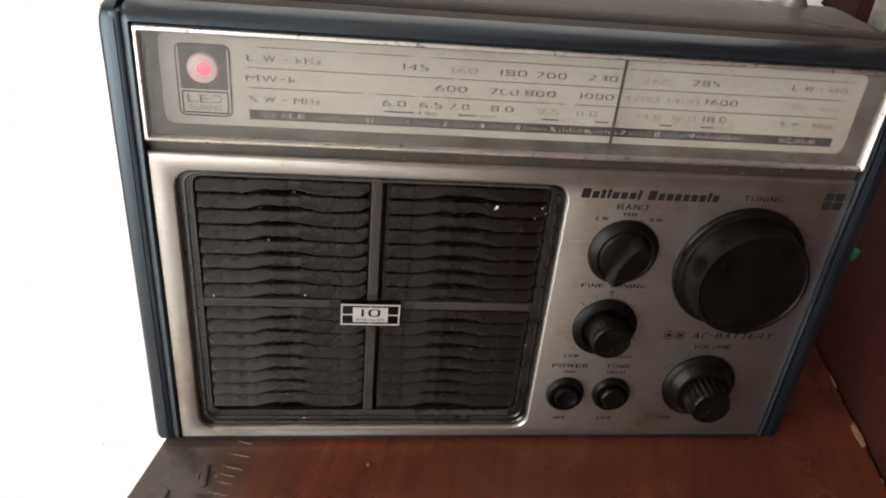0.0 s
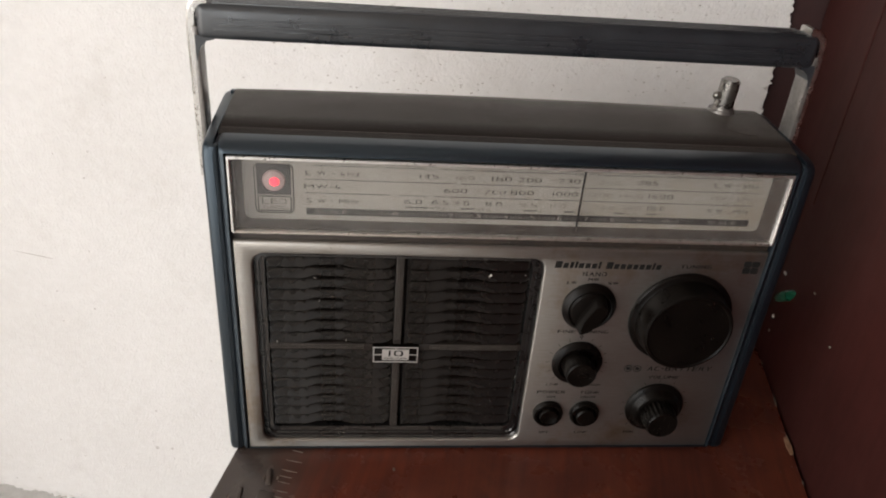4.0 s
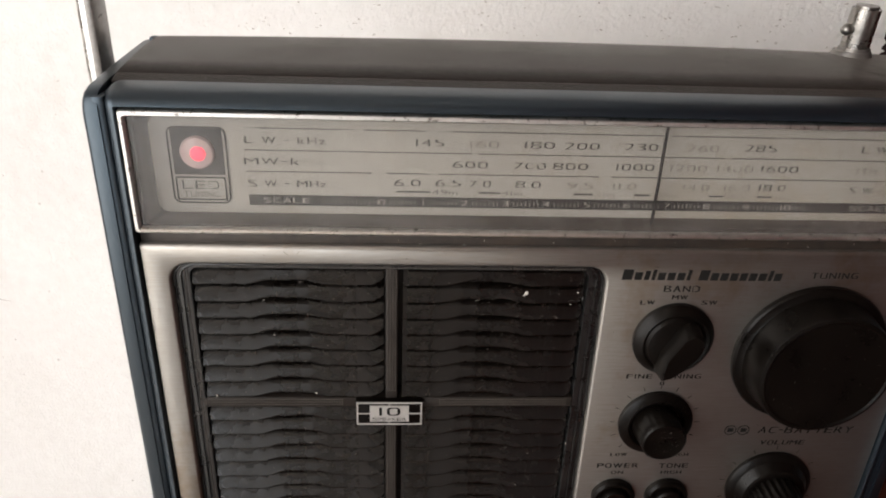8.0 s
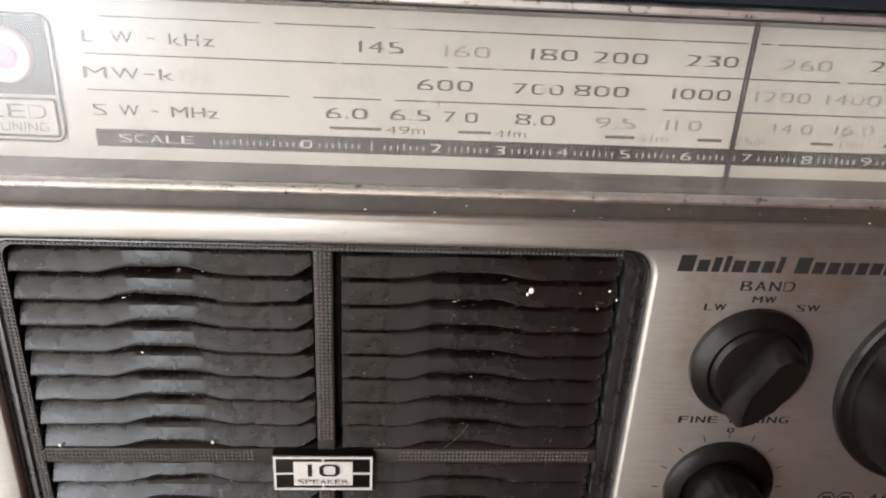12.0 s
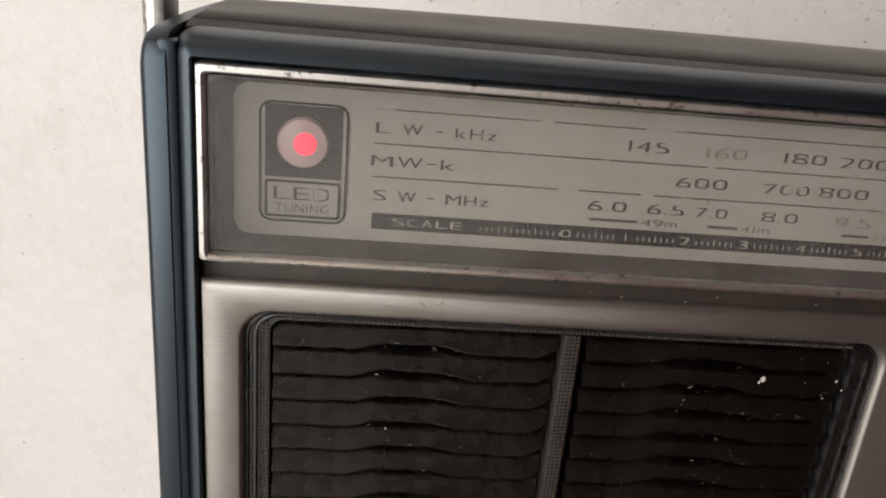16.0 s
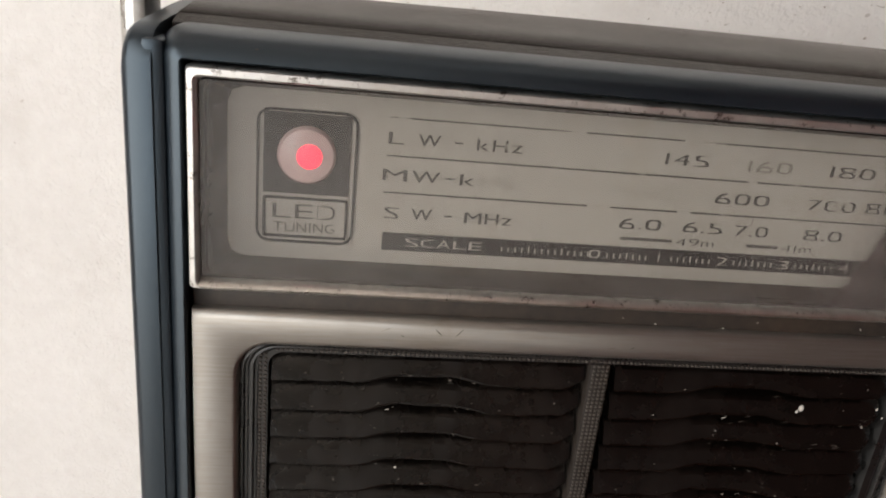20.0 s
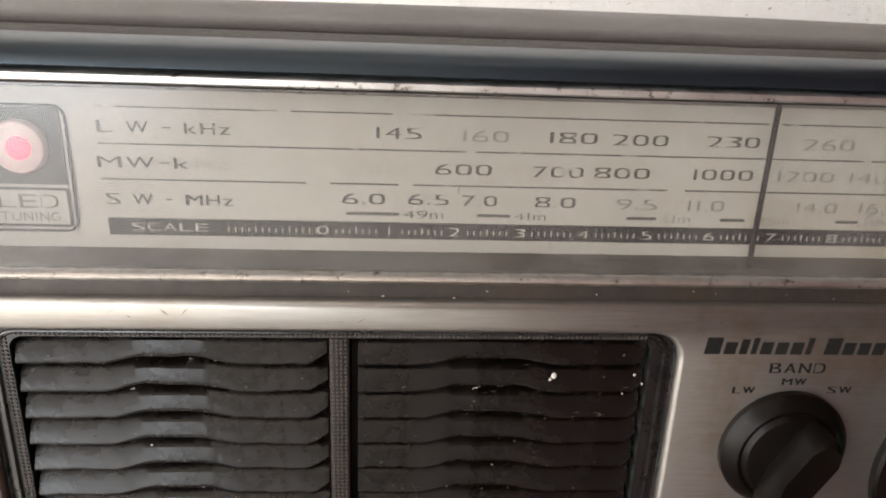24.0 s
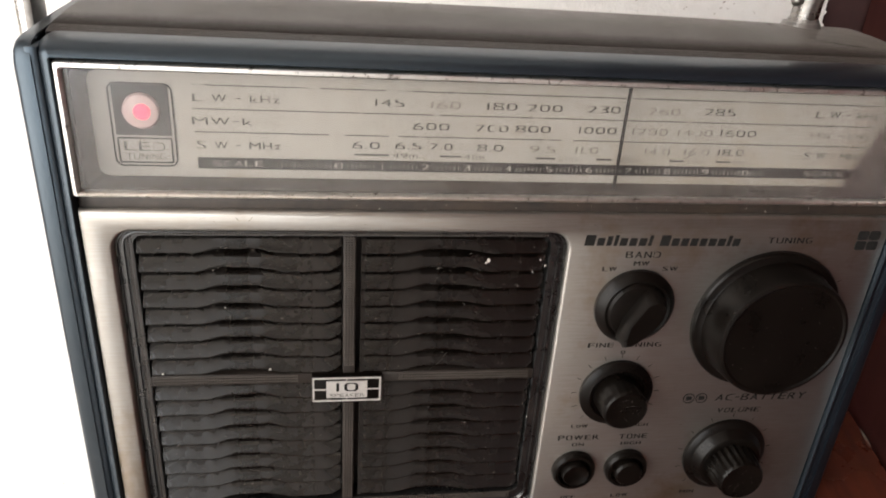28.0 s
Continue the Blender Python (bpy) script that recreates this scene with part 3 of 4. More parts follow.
rubble = part("lime_crumbs", crumbs, M_CEMENT)
rubble.matrix_world = ROOM
tagged(rubble, "scattered lime crumbs along the foot of the wall", "crumbs", kind="stuff")

# ---- the radio ----
radio = thing("portable_radio", "old portable radio with brushed aluminium front and black vinyl case", "radio")
X, DEEP, TOP = 0.140, 0.068, 0.199

# case: body, rounded front rim, two end caps
SECTION = [(0.0117, 0.0020), (0.0117, 0.1925), (0.0120, 0.1946), (0.0166, 0.1960), (0.0170, 0.1956), (0.0174, 0.1956), (0.0178, 0.1962), (0.0300, 0.1976), (0.0450, 0.1989), (0.0600, 0.1995),
           (0.0650, 0.1992), (0.0672, 0.1978), (DEEP, 0.1950), (DEEP, 0.0040), (0.0660, 0.0020)]
rings = []
for k in range(17):
    x = -0.1449 + 0.2898 * k / 16
    crown = 0.0016 * (1 - (x / 0.145) ** 2)
    rings.append([(x, y, z + (crown * min(1, max(0, (y - 0.018) / 0.03)) if z > 0.19 else 0)) for y, z in SECTION])
bm, vs = loops(rings)
bm.faces.new(vs[0])
bm.faces.new(vs[-1])
part("case", bm, M_TOP, radio, "dusty black vinyl-covered case", sharp=50)
part("seam_line", boxes((-0.1446, 0.1446, 0.0167, 0.0177, 0.1940, 0.1960)), M_SEAM, radio, "thin red-brown seam along the top")
outer, inner = round_rect(-0.1458, 0.1458, 0.0018, 0.1948, 0.004), round_rect(-X - 0.0004, X + 0.0004, 0.0031, 0.1895, 0.0006)
part("front_rim", frame_ring(outer, inner, [(0, 0.0128), (0, 0.0100), (0.06, 0.0062), (0.2, 0.0030), (0.42, 0.0004), (0.66, -0.0010), (0.9, -0.0014), (0.98, -0.0006), (1, 0.002), (1, 0.012)]),
     M_RIM, radio, "rounded blue-black front rim", sharp=60)
CAP = [(-0.0006, 0.0030), (-0.0006, 0.1890), (0.0004, 0.1918), (0.0030, 0.1938), (0.0070, 0.1948), (0.0300, 0.1966), (0.0600, 0.1982), (0.0645, 0.1978), (0.0662, 0.1960), (0.0662, 0.0030), (0.0642, 0.0004), (0.0014, 0.0004)]
for s in (-1, 1):
    rings = []
    for x, k in ((0.1456, 0.0), (0.1492, 0.0), (0.1504, 0.0008), (0.1511, 0.0022)):
        rings.append([(s * x, y + (0.033 - y) * k / 0.033, z + (0.098 - z) * k / 0.098) for y, z in CAP])
    bm, vs = loops(rings)
    bm.faces.new(vs[0])
    bm.faces.new(vs[-1])
    part("end_cap", bm, M_RIM, radio, "blue-black plastic end cap", sharp=50)
for s in (-1, 1):
    part("side_joint", box(bmesh.new(), *sorted((s * 0.1436, s * 0.1474)), 0.0000, 0.0600, 0.0020, 0.1926, bevel=0.0008), M_RIM, radio)
    for y in (0.008, 0.058):
        part("foot", box(bmesh.new(), *sorted((s * 0.128, s * 0.140)), y, y + 0.007, 0.0, 0.0022, bevel=0.0005), M_PIT, radio, "black rubber foot")
part("catch", box(bmesh.new(), -0.1475, -0.1445, 0.0600, 0.0640, 0.1965, 0.1996, bevel=0.0008), M_RIM, radio)

# face plate with the opening of the grille
GX0, GX1, GZ0, GZ1 = -0.1322, 0.0207, 0.0072, 0.1368
PZ0, PZ1 = 0.0032, 0.1430
bm = bmesh.new()
hole = round_rect(GX0, GX1, GZ0, GZ1, 0.0075, 8)
hv = [bm.verts.new((x, 0.0, z)) for x, z in hole]
ov = [bm.verts.new((x, 0.0, z)) for x, z in ((-X + 0.0006, PZ0), (X - 0.0006, PZ0), (X - 0.0006, PZ1 - 0.0018), (-X + 0.0006, PZ1 - 0.0018))]
om = [bm.verts.new((x, 0.0003, z)) for x, z in ((-X + 0.0002, PZ0), (X - 0.0002, PZ0), (X - 0.0002, PZ1 - 0.0007), (-X + 0.0002, PZ1 - 0.0007))]
edges = [bm.edges.new((v[i], v[(i + 1) % len(v)])) for v in (hv, ov) for i in range(len(v))]
bmesh.ops.triangle_fill(bm, use_beauty=True, edges=edges)
ow = [bm.verts.new((x, 0.0012, z)) for x, z in ((-X, PZ0), (X, PZ0), (X, PZ1), (-X, PZ1))]
ox = [bm.verts.new((x, 0.004, z)) for x, z in ((-X, PZ0), (X, PZ0), (X, PZ1), (-X, PZ1))]
for a, b in ((ov, om), (om, ow), (ow, ox)):
    for i in range(4):
        bm.faces.new((a[i], a[(i + 1) % 4], b[(i + 1) % 4], b[i]))
cx, cz = (GX0 + GX1) / 2, (GZ0 + GZ1) / 2
prev = hv
for d, y in ((0.0005, 0.0002), (0.0010, 0.0008), (0.0012, 0.0024)):
    ring = [bm.verts.new((x, y, z)) for x, z in round_rect(GX0 + d, GX1 - d, GZ0 + d, GZ1 - d, 0.0075 - d, 8)]
    for i in range(len(ring)):
        bm.faces.new((prev[i], prev[(i + 1) % len(ring)], ring[(i + 1) % len(ring)], ring[i]))
    prev = ring
grain_uv = bm.loops.layers.uv.new("grain")
for f in bm.faces:
    for lp in f.loops:
        lp[grain_uv].uv = (lp.vert.co.z - lp.vert.co.y, lp.vert.co.x)
plate = part("face_plate", bm, M_ALU, radio, "brushed aluminium face plate with stains", sharp=40)

# fine dents and scratches in the plate
for k in range(22):
    x, z = (rng.uniform(-0.135, 0.03), rng.uniform(0.1375, 0.1415)) if k < 8 else (rng.uniform(0.024, 0.137), rng.uniform(0.006, 0.14))
    q, ln, wd = rng.uniform(-0.9, 0.9), rng.uniform(0.0006, 0.0028), rng.uniform(0.00006, 0.00016)
    c_, s_ = math.cos(q), math.sin(q)
    bm = bmesh.new()
    bm.faces.new([bm.verts.new((x + a * ln * c_ - b * wd * s_, -0.00010, z + a * ln * s_ + b * wd * c_)) for a, b in ((-0.5, 0), (0, -0.6), (0.5, 0), (0.1, 0.6))])
    part("scratch", bm, M_GROOVE, plate)

# grille
grille = part("grille", boxes((GX0 + 0.002, GX1 - 0.002, 0.0105, 0.0115, GZ0 + 0.002, GZ1 - 0.002)), M_PIT, radio, "dusty black plastic louvred speaker grille")
IX0, IX1, IZ0, IZ1 = -0.1253, 0.0138, 0.0172, 0.1332
d = 0.0011
outer, inner = round_rect(GX0 + d, GX1 - d, GZ0 + d, GZ1 - d, 0.0066, 8), round_rect(IX0, IX1, IZ0, IZ1, 0.003, 8)
part("surround", frame_ring(outer, inner, [(0, 0.003), (0.04, 0.0018), (0.14, 0.0016), (0.2, 0.0024), (0.28, 0.0024), (0.34, 0.0019), (0.46, 0.0018), (0.52, 0.0027), (0.6, 0.0027),
                                           (0.66, 0.0024), (0.97, 0.0024), (1.0, 0.0032), (1.0, 0.0110)]), M_SURROUND, grille, "stepped black surround", sharp=30)
VB0, VB1, HB0, HB1 = -0.0581, -0.0537, 0.0737, 0.0781
part("upright_bar", box(bmesh.new(), VB0, VB1, 0.0024, 0.0108, IZ0, IZ1, bevel=0.0004), M_BAR, grille)
for a, b in ((IX0, VB0), (VB1, IX1)):
    part("cross_bar", box(bmesh.new(), a, b, 0.0024, 0.0108, HB0, HB1, bevel=0.0004), M_BAR, grille)

knurls = []


def knurl(x0, x1, z0, z1, y, pitch=0.00098):
    nx, nz = max(1, round((x1 - x0) / pitch)), max(1, round((z1 - z0) / pitch))
    for i in range(nx):
        for k in range(nz):
            knurls.append((x0 + (i + 0.5) * (x1 - x0) / nx, z0 + (k + 0.5) * (z1 - z0) / nz, y))


knurl(VB0 + 0.0003, VB1 - 0.0003, IZ0, HB0 - 0.009, 0.0024)
knurl(VB0 + 0.0003, VB1 - 0.0003, HB1 + 0.003, IZ1, 0.0024)
knurl(IX0 - 0.0005, VB0 - 0.016, HB0 + 0.0007, HB1 - 0.0003, 0.0024)
knurl(VB1 + 0.016, IX1 - 0.002, HB0 + 0.0007, HB1 - 0.0003, 0.0024)
knurl(GX0 + 0.008, GX1 - 0.008, IZ1 + 0.0002, IZ1 + 0.0022, 0.0024)
knurl(IX0 - 0.0022, IX0 - 0.0002, IZ0, IZ1, 0.0024)
knurl(GX0 + 0.01, GX1 - 0.01, IZ0 - 0.0032, IZ0 - 0.0002, 0.0024)
verts, faces = [], []
for x, z, y in knurls:
    k, h = len(verts), 0.00036
    verts += [(x - h, y + 0.0001, z - h), (x + h, y + 0.0001, z - h), (x + h, y + 0.0001, z + h), (x - h, y + 0.0001, z + h), (x - h / 2, y - 0.00035, z - h / 2), (x + h / 2, y - 0.00035, z - h / 2),
              (x + h / 2, y - 0.00035, z + h / 2), (x - h / 2, y - 0.00035, z + h / 2)]
    faces += [(k + 4, k + 5, k + 6, k + 7)] + [(k + a, k + (a + 1) % 4, k + 4 + (a + 1) % 4, k + 4 + a) for a in range(4)]
me = bpy.data.meshes.new("knurling")
me.from_pydata(verts, [], faces)
me.materials.append(M_KNURL)
ob = new("knurling", me)
ob.parent = grille
tagged(ob, "rows of tiny raised grey dots", kind="stuff")


def slat_mesh(x0, x1, c, h, taper, seed):
    """One louvre blade with a hollow in its lip about c and a lip that falls back at its right end; the lip lies at z = 0."""
    bm = bmesh.new()
    prev = None
    for k in range(49):
        x = x0 + (x1 - x0) * k / 48
        u = (x - c) / h
        q = min(1.0, max(0.0, (u + 1) / 0.6)) * min(1.0, max(0.0, (1 - u) / 0.75))
        q = q * q * (3 - 2 * q)
        uneven = 0.00022 * noise.noise((x * 130, seed * 3.7, 0.4)) + 0.00012 * noise.noise((x * 520, seed * 1.9, 2.2))
        back = 0.0008 * q + max(0.0, uneven) + 0.0011 * max(0.0, (x - x1 + taper) / taper) ** 1.3
        y, up = 0.0026 + back, 2.0 * back
        row = [bm.verts.new(p) for p in ((x, 0.0100, 0.0100), (x, 0.0061 + 0.2 * back, 0.0062 + 0.2 * up), (x, 0.0041 + 0.5 * back, 0.0042 + 0.5 * up), (x, y + 0.0002, 0.0009 + up), (x, y, 0.0006 + up), (x, y + 0.0001, 0.0002 + up - 0.0002 * q), (x, 0.0100, 0.0088))]
        if prev:
            for i in range(6):
                bm.faces.new((prev[i], prev[i + 1], row[i + 1], row[i]))
        else:
            bm.faces.new(row)
        prev = row
    bm.faces.new(prev)
    return bm


for a, b, c, h, taper in ((IX0 + 0.0004, VB0 - 0.0006, -0.0925, 0.0150, 0.0042), (VB1 + 0.0018, IX1 - 0.0006, -0.0215, 0.0160, 0.0024)):
    for k in range(16):
        z = 0.1264 - 0.00690 * k if k < 8 else 0.0667 - 0.00690 * (k - 8)
        ob = part("slat", slat_mesh(a, b, c + 0.0006 * math.sin(3.3 * k), h, taper, k + 40 * a), M_SLAT, grille, sharp=28)
        ob.location = (0, 0.0001 * (k % 3), z + 0.00012 * math.sin(5.1 * k))

# specks of white paint and lint on the grille
for x, z, r in ((-0.0080, 0.1245, 0.0007), (-0.0088, 0.1236, 0.00035), (0.0105, 0.1248, 0.0003), (0.0125, 0.1225, 0.00025), (-0.121, 0.0795, 0.0004), (-0.084, 0.0806, 0.0004), (0.0082, 0.1200, 0.0002), (-0.098, 0.1065, 0.00025), (0.0135, 0.0560, 0.0003), (-0.0850, 0.0125, 0.0004)):
    bm = bmesh.new()
    bmesh.ops.create_icosphere(bm, subdivisions=1, radius=r, matrix=pose(x, 0.0018, z) @ Matrix.Diagonal((1, 0.5, 1.3, 1)))
    part("paint_speck", bm, M_WHITE, grille)

# scuffs and dust along the lips of the slats
for k in range(46):
    row_, near = rng.randrange(16), k < 24
    row_ = rng.choice((0, 1, 1, 2)) if near else row_
    x = rng.uniform(-0.028, 0.0125) if near else rng.choice((rng.uniform(-0.123, -0.062), rng.uniform(-0.052, 0.012)))
    z = (0.1264 - 0.00690 * row_ if row_ < 8 else 0.0667 - 0.00690 * (row_ - 8)) + rng.uniform(0.0003, 0.0022)
    ln, hi = rng.uniform(0.0004, 0.0022), rng.uniform(0.00006, 0.0002)
    bm = bmesh.new()
    bm.faces.new([bm.verts.new((x + a * ln, 0.0022, z + b * hi + 0.15 * a * ln)) for a, b in ((-0.5, 0), (-0.1, -0.6), (0.5, 0.1), (0.2, 0.7))])
    part("scuff", bm, M_KNURL if k % 7 else M_WHITE, grille)

# dust caught along the louvres
rows, polys = [], []
for k in range(260):
    n_ = rng.randrange(16)
    z0 = 0.1264 - 0.00690 * n_ if n_ < 8 else 0.0667 - 0.00690 * (n_ - 8)
    x, d = rng.choice((rng.uniform(-0.123, -0.062), rng.uniform(-0.050, 0.012))), abs(rng.gauss(0, 0.0007))
    r, y, z = rng.uniform(0.00006, 0.00022), 0.00285 + min(d, 0.003), z0 + 0.0010 + 2.0 * min(d, 0.003)
    w = r * rng.uniform(0.8, 3.5)
    i = len(rows)
    rows += [(x - w, y, z), (x, y - 0.0003, z - r * 0.8), (x + w, y, z + r * 0.3), (x + 0.2 * w, y - 0.0003, z + r)]
    polys.append((i, i + 1, i + 2, i + 3))
me = bpy.data.meshes.new("grille_dust")
me.from_pydata(rows, [], polys)
me.materials.append(M_DUST)
ob = new("grille_dust", me)
ob.parent = grille
tagged(ob, "pale specks of dust along the louvres", kind="stuff")

# lint on the grille
for pts in (((-0.0395, 0.0015, 0.0905), (-0.0380, 0.0008, 0.0925), (-0.0384, 0.0009, 0.0945), (-0.0392, 0.0016, 0.0958)),
            ((-0.0265, 0.0016, 0.0790), (-0.0240, 0.0002, 0.0825), (-0.0222, -0.0002, 0.0850), (-0.0205, 0.0010, 0.0872)),
            ((-0.0935, 0.0018, 0.0345), (-0.0890, 0.0012, 0.0338), (-0.0860, 0.0016, 0.0325))):
    rings = []
    for i, p in enumerate(pts):
        rings.append([(p[0] + 0.00008 * math.cos(a), p[1] + 0.00008 * math.sin(a), p[2]) for a in (0, 2.1, 4.2)])
    part("lint_fibre", loops(rings)[0], M_KNURL, grille)

# badge on the grille
badge = part("badge", box(bmesh.new(), -0.0694, -0.0438, -0.0015, 0.003, 0.0668, 0.0781, bevel=0.0006), M_KNOB, radio, "black badge with silver lines")
BX0, BX1, BZ0, BZ1 = -0.0690, -0.0442, 0.0672, 0.0777
bt = 0.0006
for name, r in (("border", (BX0, BX1, BZ0, BZ0 + bt)), ("border", (BX0, BX1, BZ1 - bt, BZ1)), ("border", (BX0, BX0 + bt, BZ0 + bt, BZ1 - bt)), ("border", (BX1 - bt, BX1, BZ0 + bt, BZ1 - bt)),
                ("cross_line", (BX0 + bt, -0.0640, 0.0722, 0.0727)), ("cross_line", (-0.0492, BX1 - bt, 0.0722, 0.0727)), ("cross_line", (-0.0569, -0.0564, BZ0 + bt, 0.0688)), ("cross_line", (-0.0569, -0.0564, 0.0762, BZ1 - bt))):
    part(name, boxes((r[0], r[1], -0.0018, -0.0012, r[2], r[3])), M_SILVER, badge)
part("label_plate", boxes((-0.0640, -0.0492, -0.0019, -0.0012, 0.0688, 0.0762)), M_SILVER, badge, "silver centre of the badge")
lettering("10", -0.0567, 0.0737, 0.0086, 0.0038, -0.00205, M_INK, badge, bold=0.0001)
lettering("SPEAKER", -0.0566, 0.0701, 0.0126, 0.0014, -0.00205, M_INK, badge)
badge.location.y = 0.0016

# strip between the dial and the face plate, with specks of paint
part("trim_strip", box(bmesh.new(), -X, X, 0.0022, 0.0105, 0.1405, 0.1492, bevel=0.0004), M_GROOVE, radio, "dirty brown-black strip under the dial")
for k in range(16):
    x = -0.055 + 0.0105 * k + rng.uniform(-0.004, 0.004)
    bm = bmesh.new()
    bmesh.ops.create_icosphere(bm, subdivisions=1, radius=rng.uniform(0.00008, 0.00023), matrix=pose(x, 0.0016 + rng.uniform(-0.001, 0.0004), 0.1437 + rng.uniform(-0.0004, 0.0022)) @ Matrix.Diagonal((rng.uniform(1, 2.4), 0.6, rng.uniform(0.6, 1.2), 1)))
    part("paint_speck", bm, M_WHITE, radio)

# chips in the vinyl along the rim's top
chips = bmesh.new()
for k in range(70):
    x = rng.choice((rng.gauss(-0.045, 0.03), rng.gauss(0.05, 0.04), rng.uniform(-0.13, 0.13)))
    a = rng.uniform(0.1, 1.0)
    bmesh.ops.create_icosphere(chips, subdivisions=1, radius=rng.uniform(0.00006, 0.00018), matrix=pose(x, 0.0002 - 0.0012 * a, 0.1930 - 0.0024 * a) @ Matrix.Diagonal((1.5, 0.6, 0.8, 1)))
tagged(part("vinyl_chips", chips, M_KNURL, radio, "tiny pale chips in the rim"), kind="stuff")

# ---- dial ----
DZ0, DZ1, DP = 0.1480, 0.1890, 0.0090
dial = part("dial_plate", boxes((-0.1375, 0.1375, DP, DP + 0.0015, 0.1500, 0.1872)), M_PLATE, radio, "cream dial plate with worn printing")
out_ = round_rect(-X, X, DZ0, DZ1, 0.0006, 2)
in_ = round_rect(-0.1382, 0.1382, 0.1487, 0.1868, 0.0012, 2)
bezel = part("bezel", frame_ring(out_, in_, [(0, 0.010), (0, -0.0004), (0.08, -0.0011), (0.2, -0.0015), (0.7, -0.0016), (0.88, -0.0010), (1.0, 0.0012)]), M_BEZEL, radio, "worn satin chrome bezel round the dial", sharp=25)
lip = [(0.0012, 0.1478), (-0.0011, 0.1478), (-0.0016, 0.1481), (-0.0018, 0.1486), (-0.0014, 0.1491), (-0.0004, 0.1495), (0.0006, 0.1496), (0.0012, 0.1494)]
bm, vs = loops([[(x, y, z + 0.00006 * math.sin(900 * x)) for y, z in lip] for x in np.linspace(-0.1380, 0.1380, 90).tolist()])
bm.faces.new(vs[0])
bm.faces.new(vs[-1])
part("bezel_lip", bm, M_LIP, bezel, "pitted chrome lip under the dial", sharp=50)
wall_in = round_rect(-0.1345, 0.1345, 0.1512, 0.1846, 0.0030, 2)
wall_out = round_rect(-0.1380, 0.1380, 0.1488, 0.1866, 0.0014, 2)
part("dial_well", frame_ring(wall_out, wall_in, [(0, 0.0009), (0.10, 0.0028), (0.22, 0.0030), (0.30, 0.0046), (0.85, 0.0084), (1.0, 0.0091)]), M_SILL, radio, "grey inner wall of the dial window", sharp=20)
pane = part("dial_pane", boxes((-0.1381, 0.1381, 0.0006, 0.0008, 0.1489, 0.1865)), M_PANE, radio, "clear hazy dial window")
pane.visible_shadow = False
INK = DP - 0.00025


def strip(x0, x1, z0, z1, material, name="printed_line", y=INK, parent=dial, deep=0.0002):
    return part(name, boxes((x0, x1, y, y + deep, z0, z1)), material, parent)


def dashes(x0, x1, z, t, material, gaps):
    """A printed line with worn gaps, each (middle, width)."""
    a = x0
    for m_, w_ in sorted(gaps):
        strip(a, m_ - w_ / 2, z - t / 2, z + t / 2, material)
        a = m_ + w_ / 2
    strip(a, x1, z - t / 2, z + t / 2, material)


dashes(-0.1043, 0.1285, 0.1811, 0.00028, M_WORN, [(-0.067, 0.003), (-0.043, 0.004), (0.036, 0.003)])
dashes(-0.1045, 0.1280, 0.1736, 0.00028, M_WORN, [(-0.0285, 0.002), (0.058, 0.002)])
dashes(-0.1047, 0.1275, 0.1662, 0.00028, M_WORN, [(-0.0605, 0.005), (-0.042, 0.003), (0.0165, 0.004)])

H = 0.0023
for x, z, w, t, m_ in ((-0.0911, 0.1771, 0.0265, "L W - kHz", M_WORN), (-0.0958, 0.1698, 0.0184, "MW-k", M_WORN), (-0.0820, 0.1698, 0.0068, "Hz", M_GHOST), (-0.0911, 0.1620, 0.0260, "S W - MHz", M_WORN),
                       (0.1160, 0.1776, 0.0240, "L W - kHz", M_WORN), (0.1155, 0.1701, 0.0225, "MW - kHz", M_FADED), (0.1150, 0.1627, 0.0225, "S W - MHz", M_WORN),
                       (-0.0438, 0.1772, 0.0097, "145", M_CLEAR), (-0.0257, 0.1770, 0.0100, "160", M_FADED), (-0.0072, 0.1771, 0.0105, "180", M_WORN), (0.0073, 0.1770, 0.0120, "200", M_CLEAR),
                       (0.0275, 0.1771, 0.0115, "230", M_WORN), (0.0486, 0.1770, 0.0115, "260", M_FADED), (0.0686, 0.1774, 0.0112, "285", M_WORN),
                       (-0.0505, 0.1698, 0.0110, "550", M_GHOST), (-0.0299, 0.1698, 0.0120, "600", M_CLEAR), (-0.0097, 0.1697, 0.0110, "700", M_WORN), (0.0042, 0.1698, 0.0120, "800", M_WORN),
                       (0.0263, 0.1699, 0.0135, "1000", M_CLEAR), (0.0448, 0.1699, 0.0130, "1200", M_FADED), (0.0611, 0.1699, 0.0130, "1400", M_FADED), (0.0768, 0.1701, 0.0135, "1600", M_WORN),
                       (-0.0509, 0.1630, 0.0090, "6.0", M_CLEAR), (-0.0371, 0.1631, 0.0088, "6.5", M_CLEAR), (-0.0262, 0.1630, 0.0076, "7.0", M_WORN), (-0.0097, 0.1630, 0.0088, "8.0", M_CLEAR),
                       (0.0083, 0.1629, 0.0090, "9.5", M_FADED), (0.0236, 0.1629, 0.0085, "11.0", M_FADED), (0.0488, 0.1629, 0.0095, "14.0", M_FADED), (0.0632, 0.1631, 0.0095, "16.0", M_FADED),
                       (0.0758, 0.1632, 0.0100, "18.0", M_WORN)):
    lettering(t, x, z, w, H, INK, m_, dial, bold=0.00007)
for x0, x1, m_ in ((-0.0546, -0.0433, M_WORN), (-0.0265, -0.0193, M_WORN), (0.0064, 0.0130, M_WORN), (0.0275, 0.0330, M_WORN), (0.0540, 0.0592, M_WORN), (0.0712, 0.0765, M_WORN)):
    strip(x0, x1, 0.1594, 0.1600, m_, "band_mark")
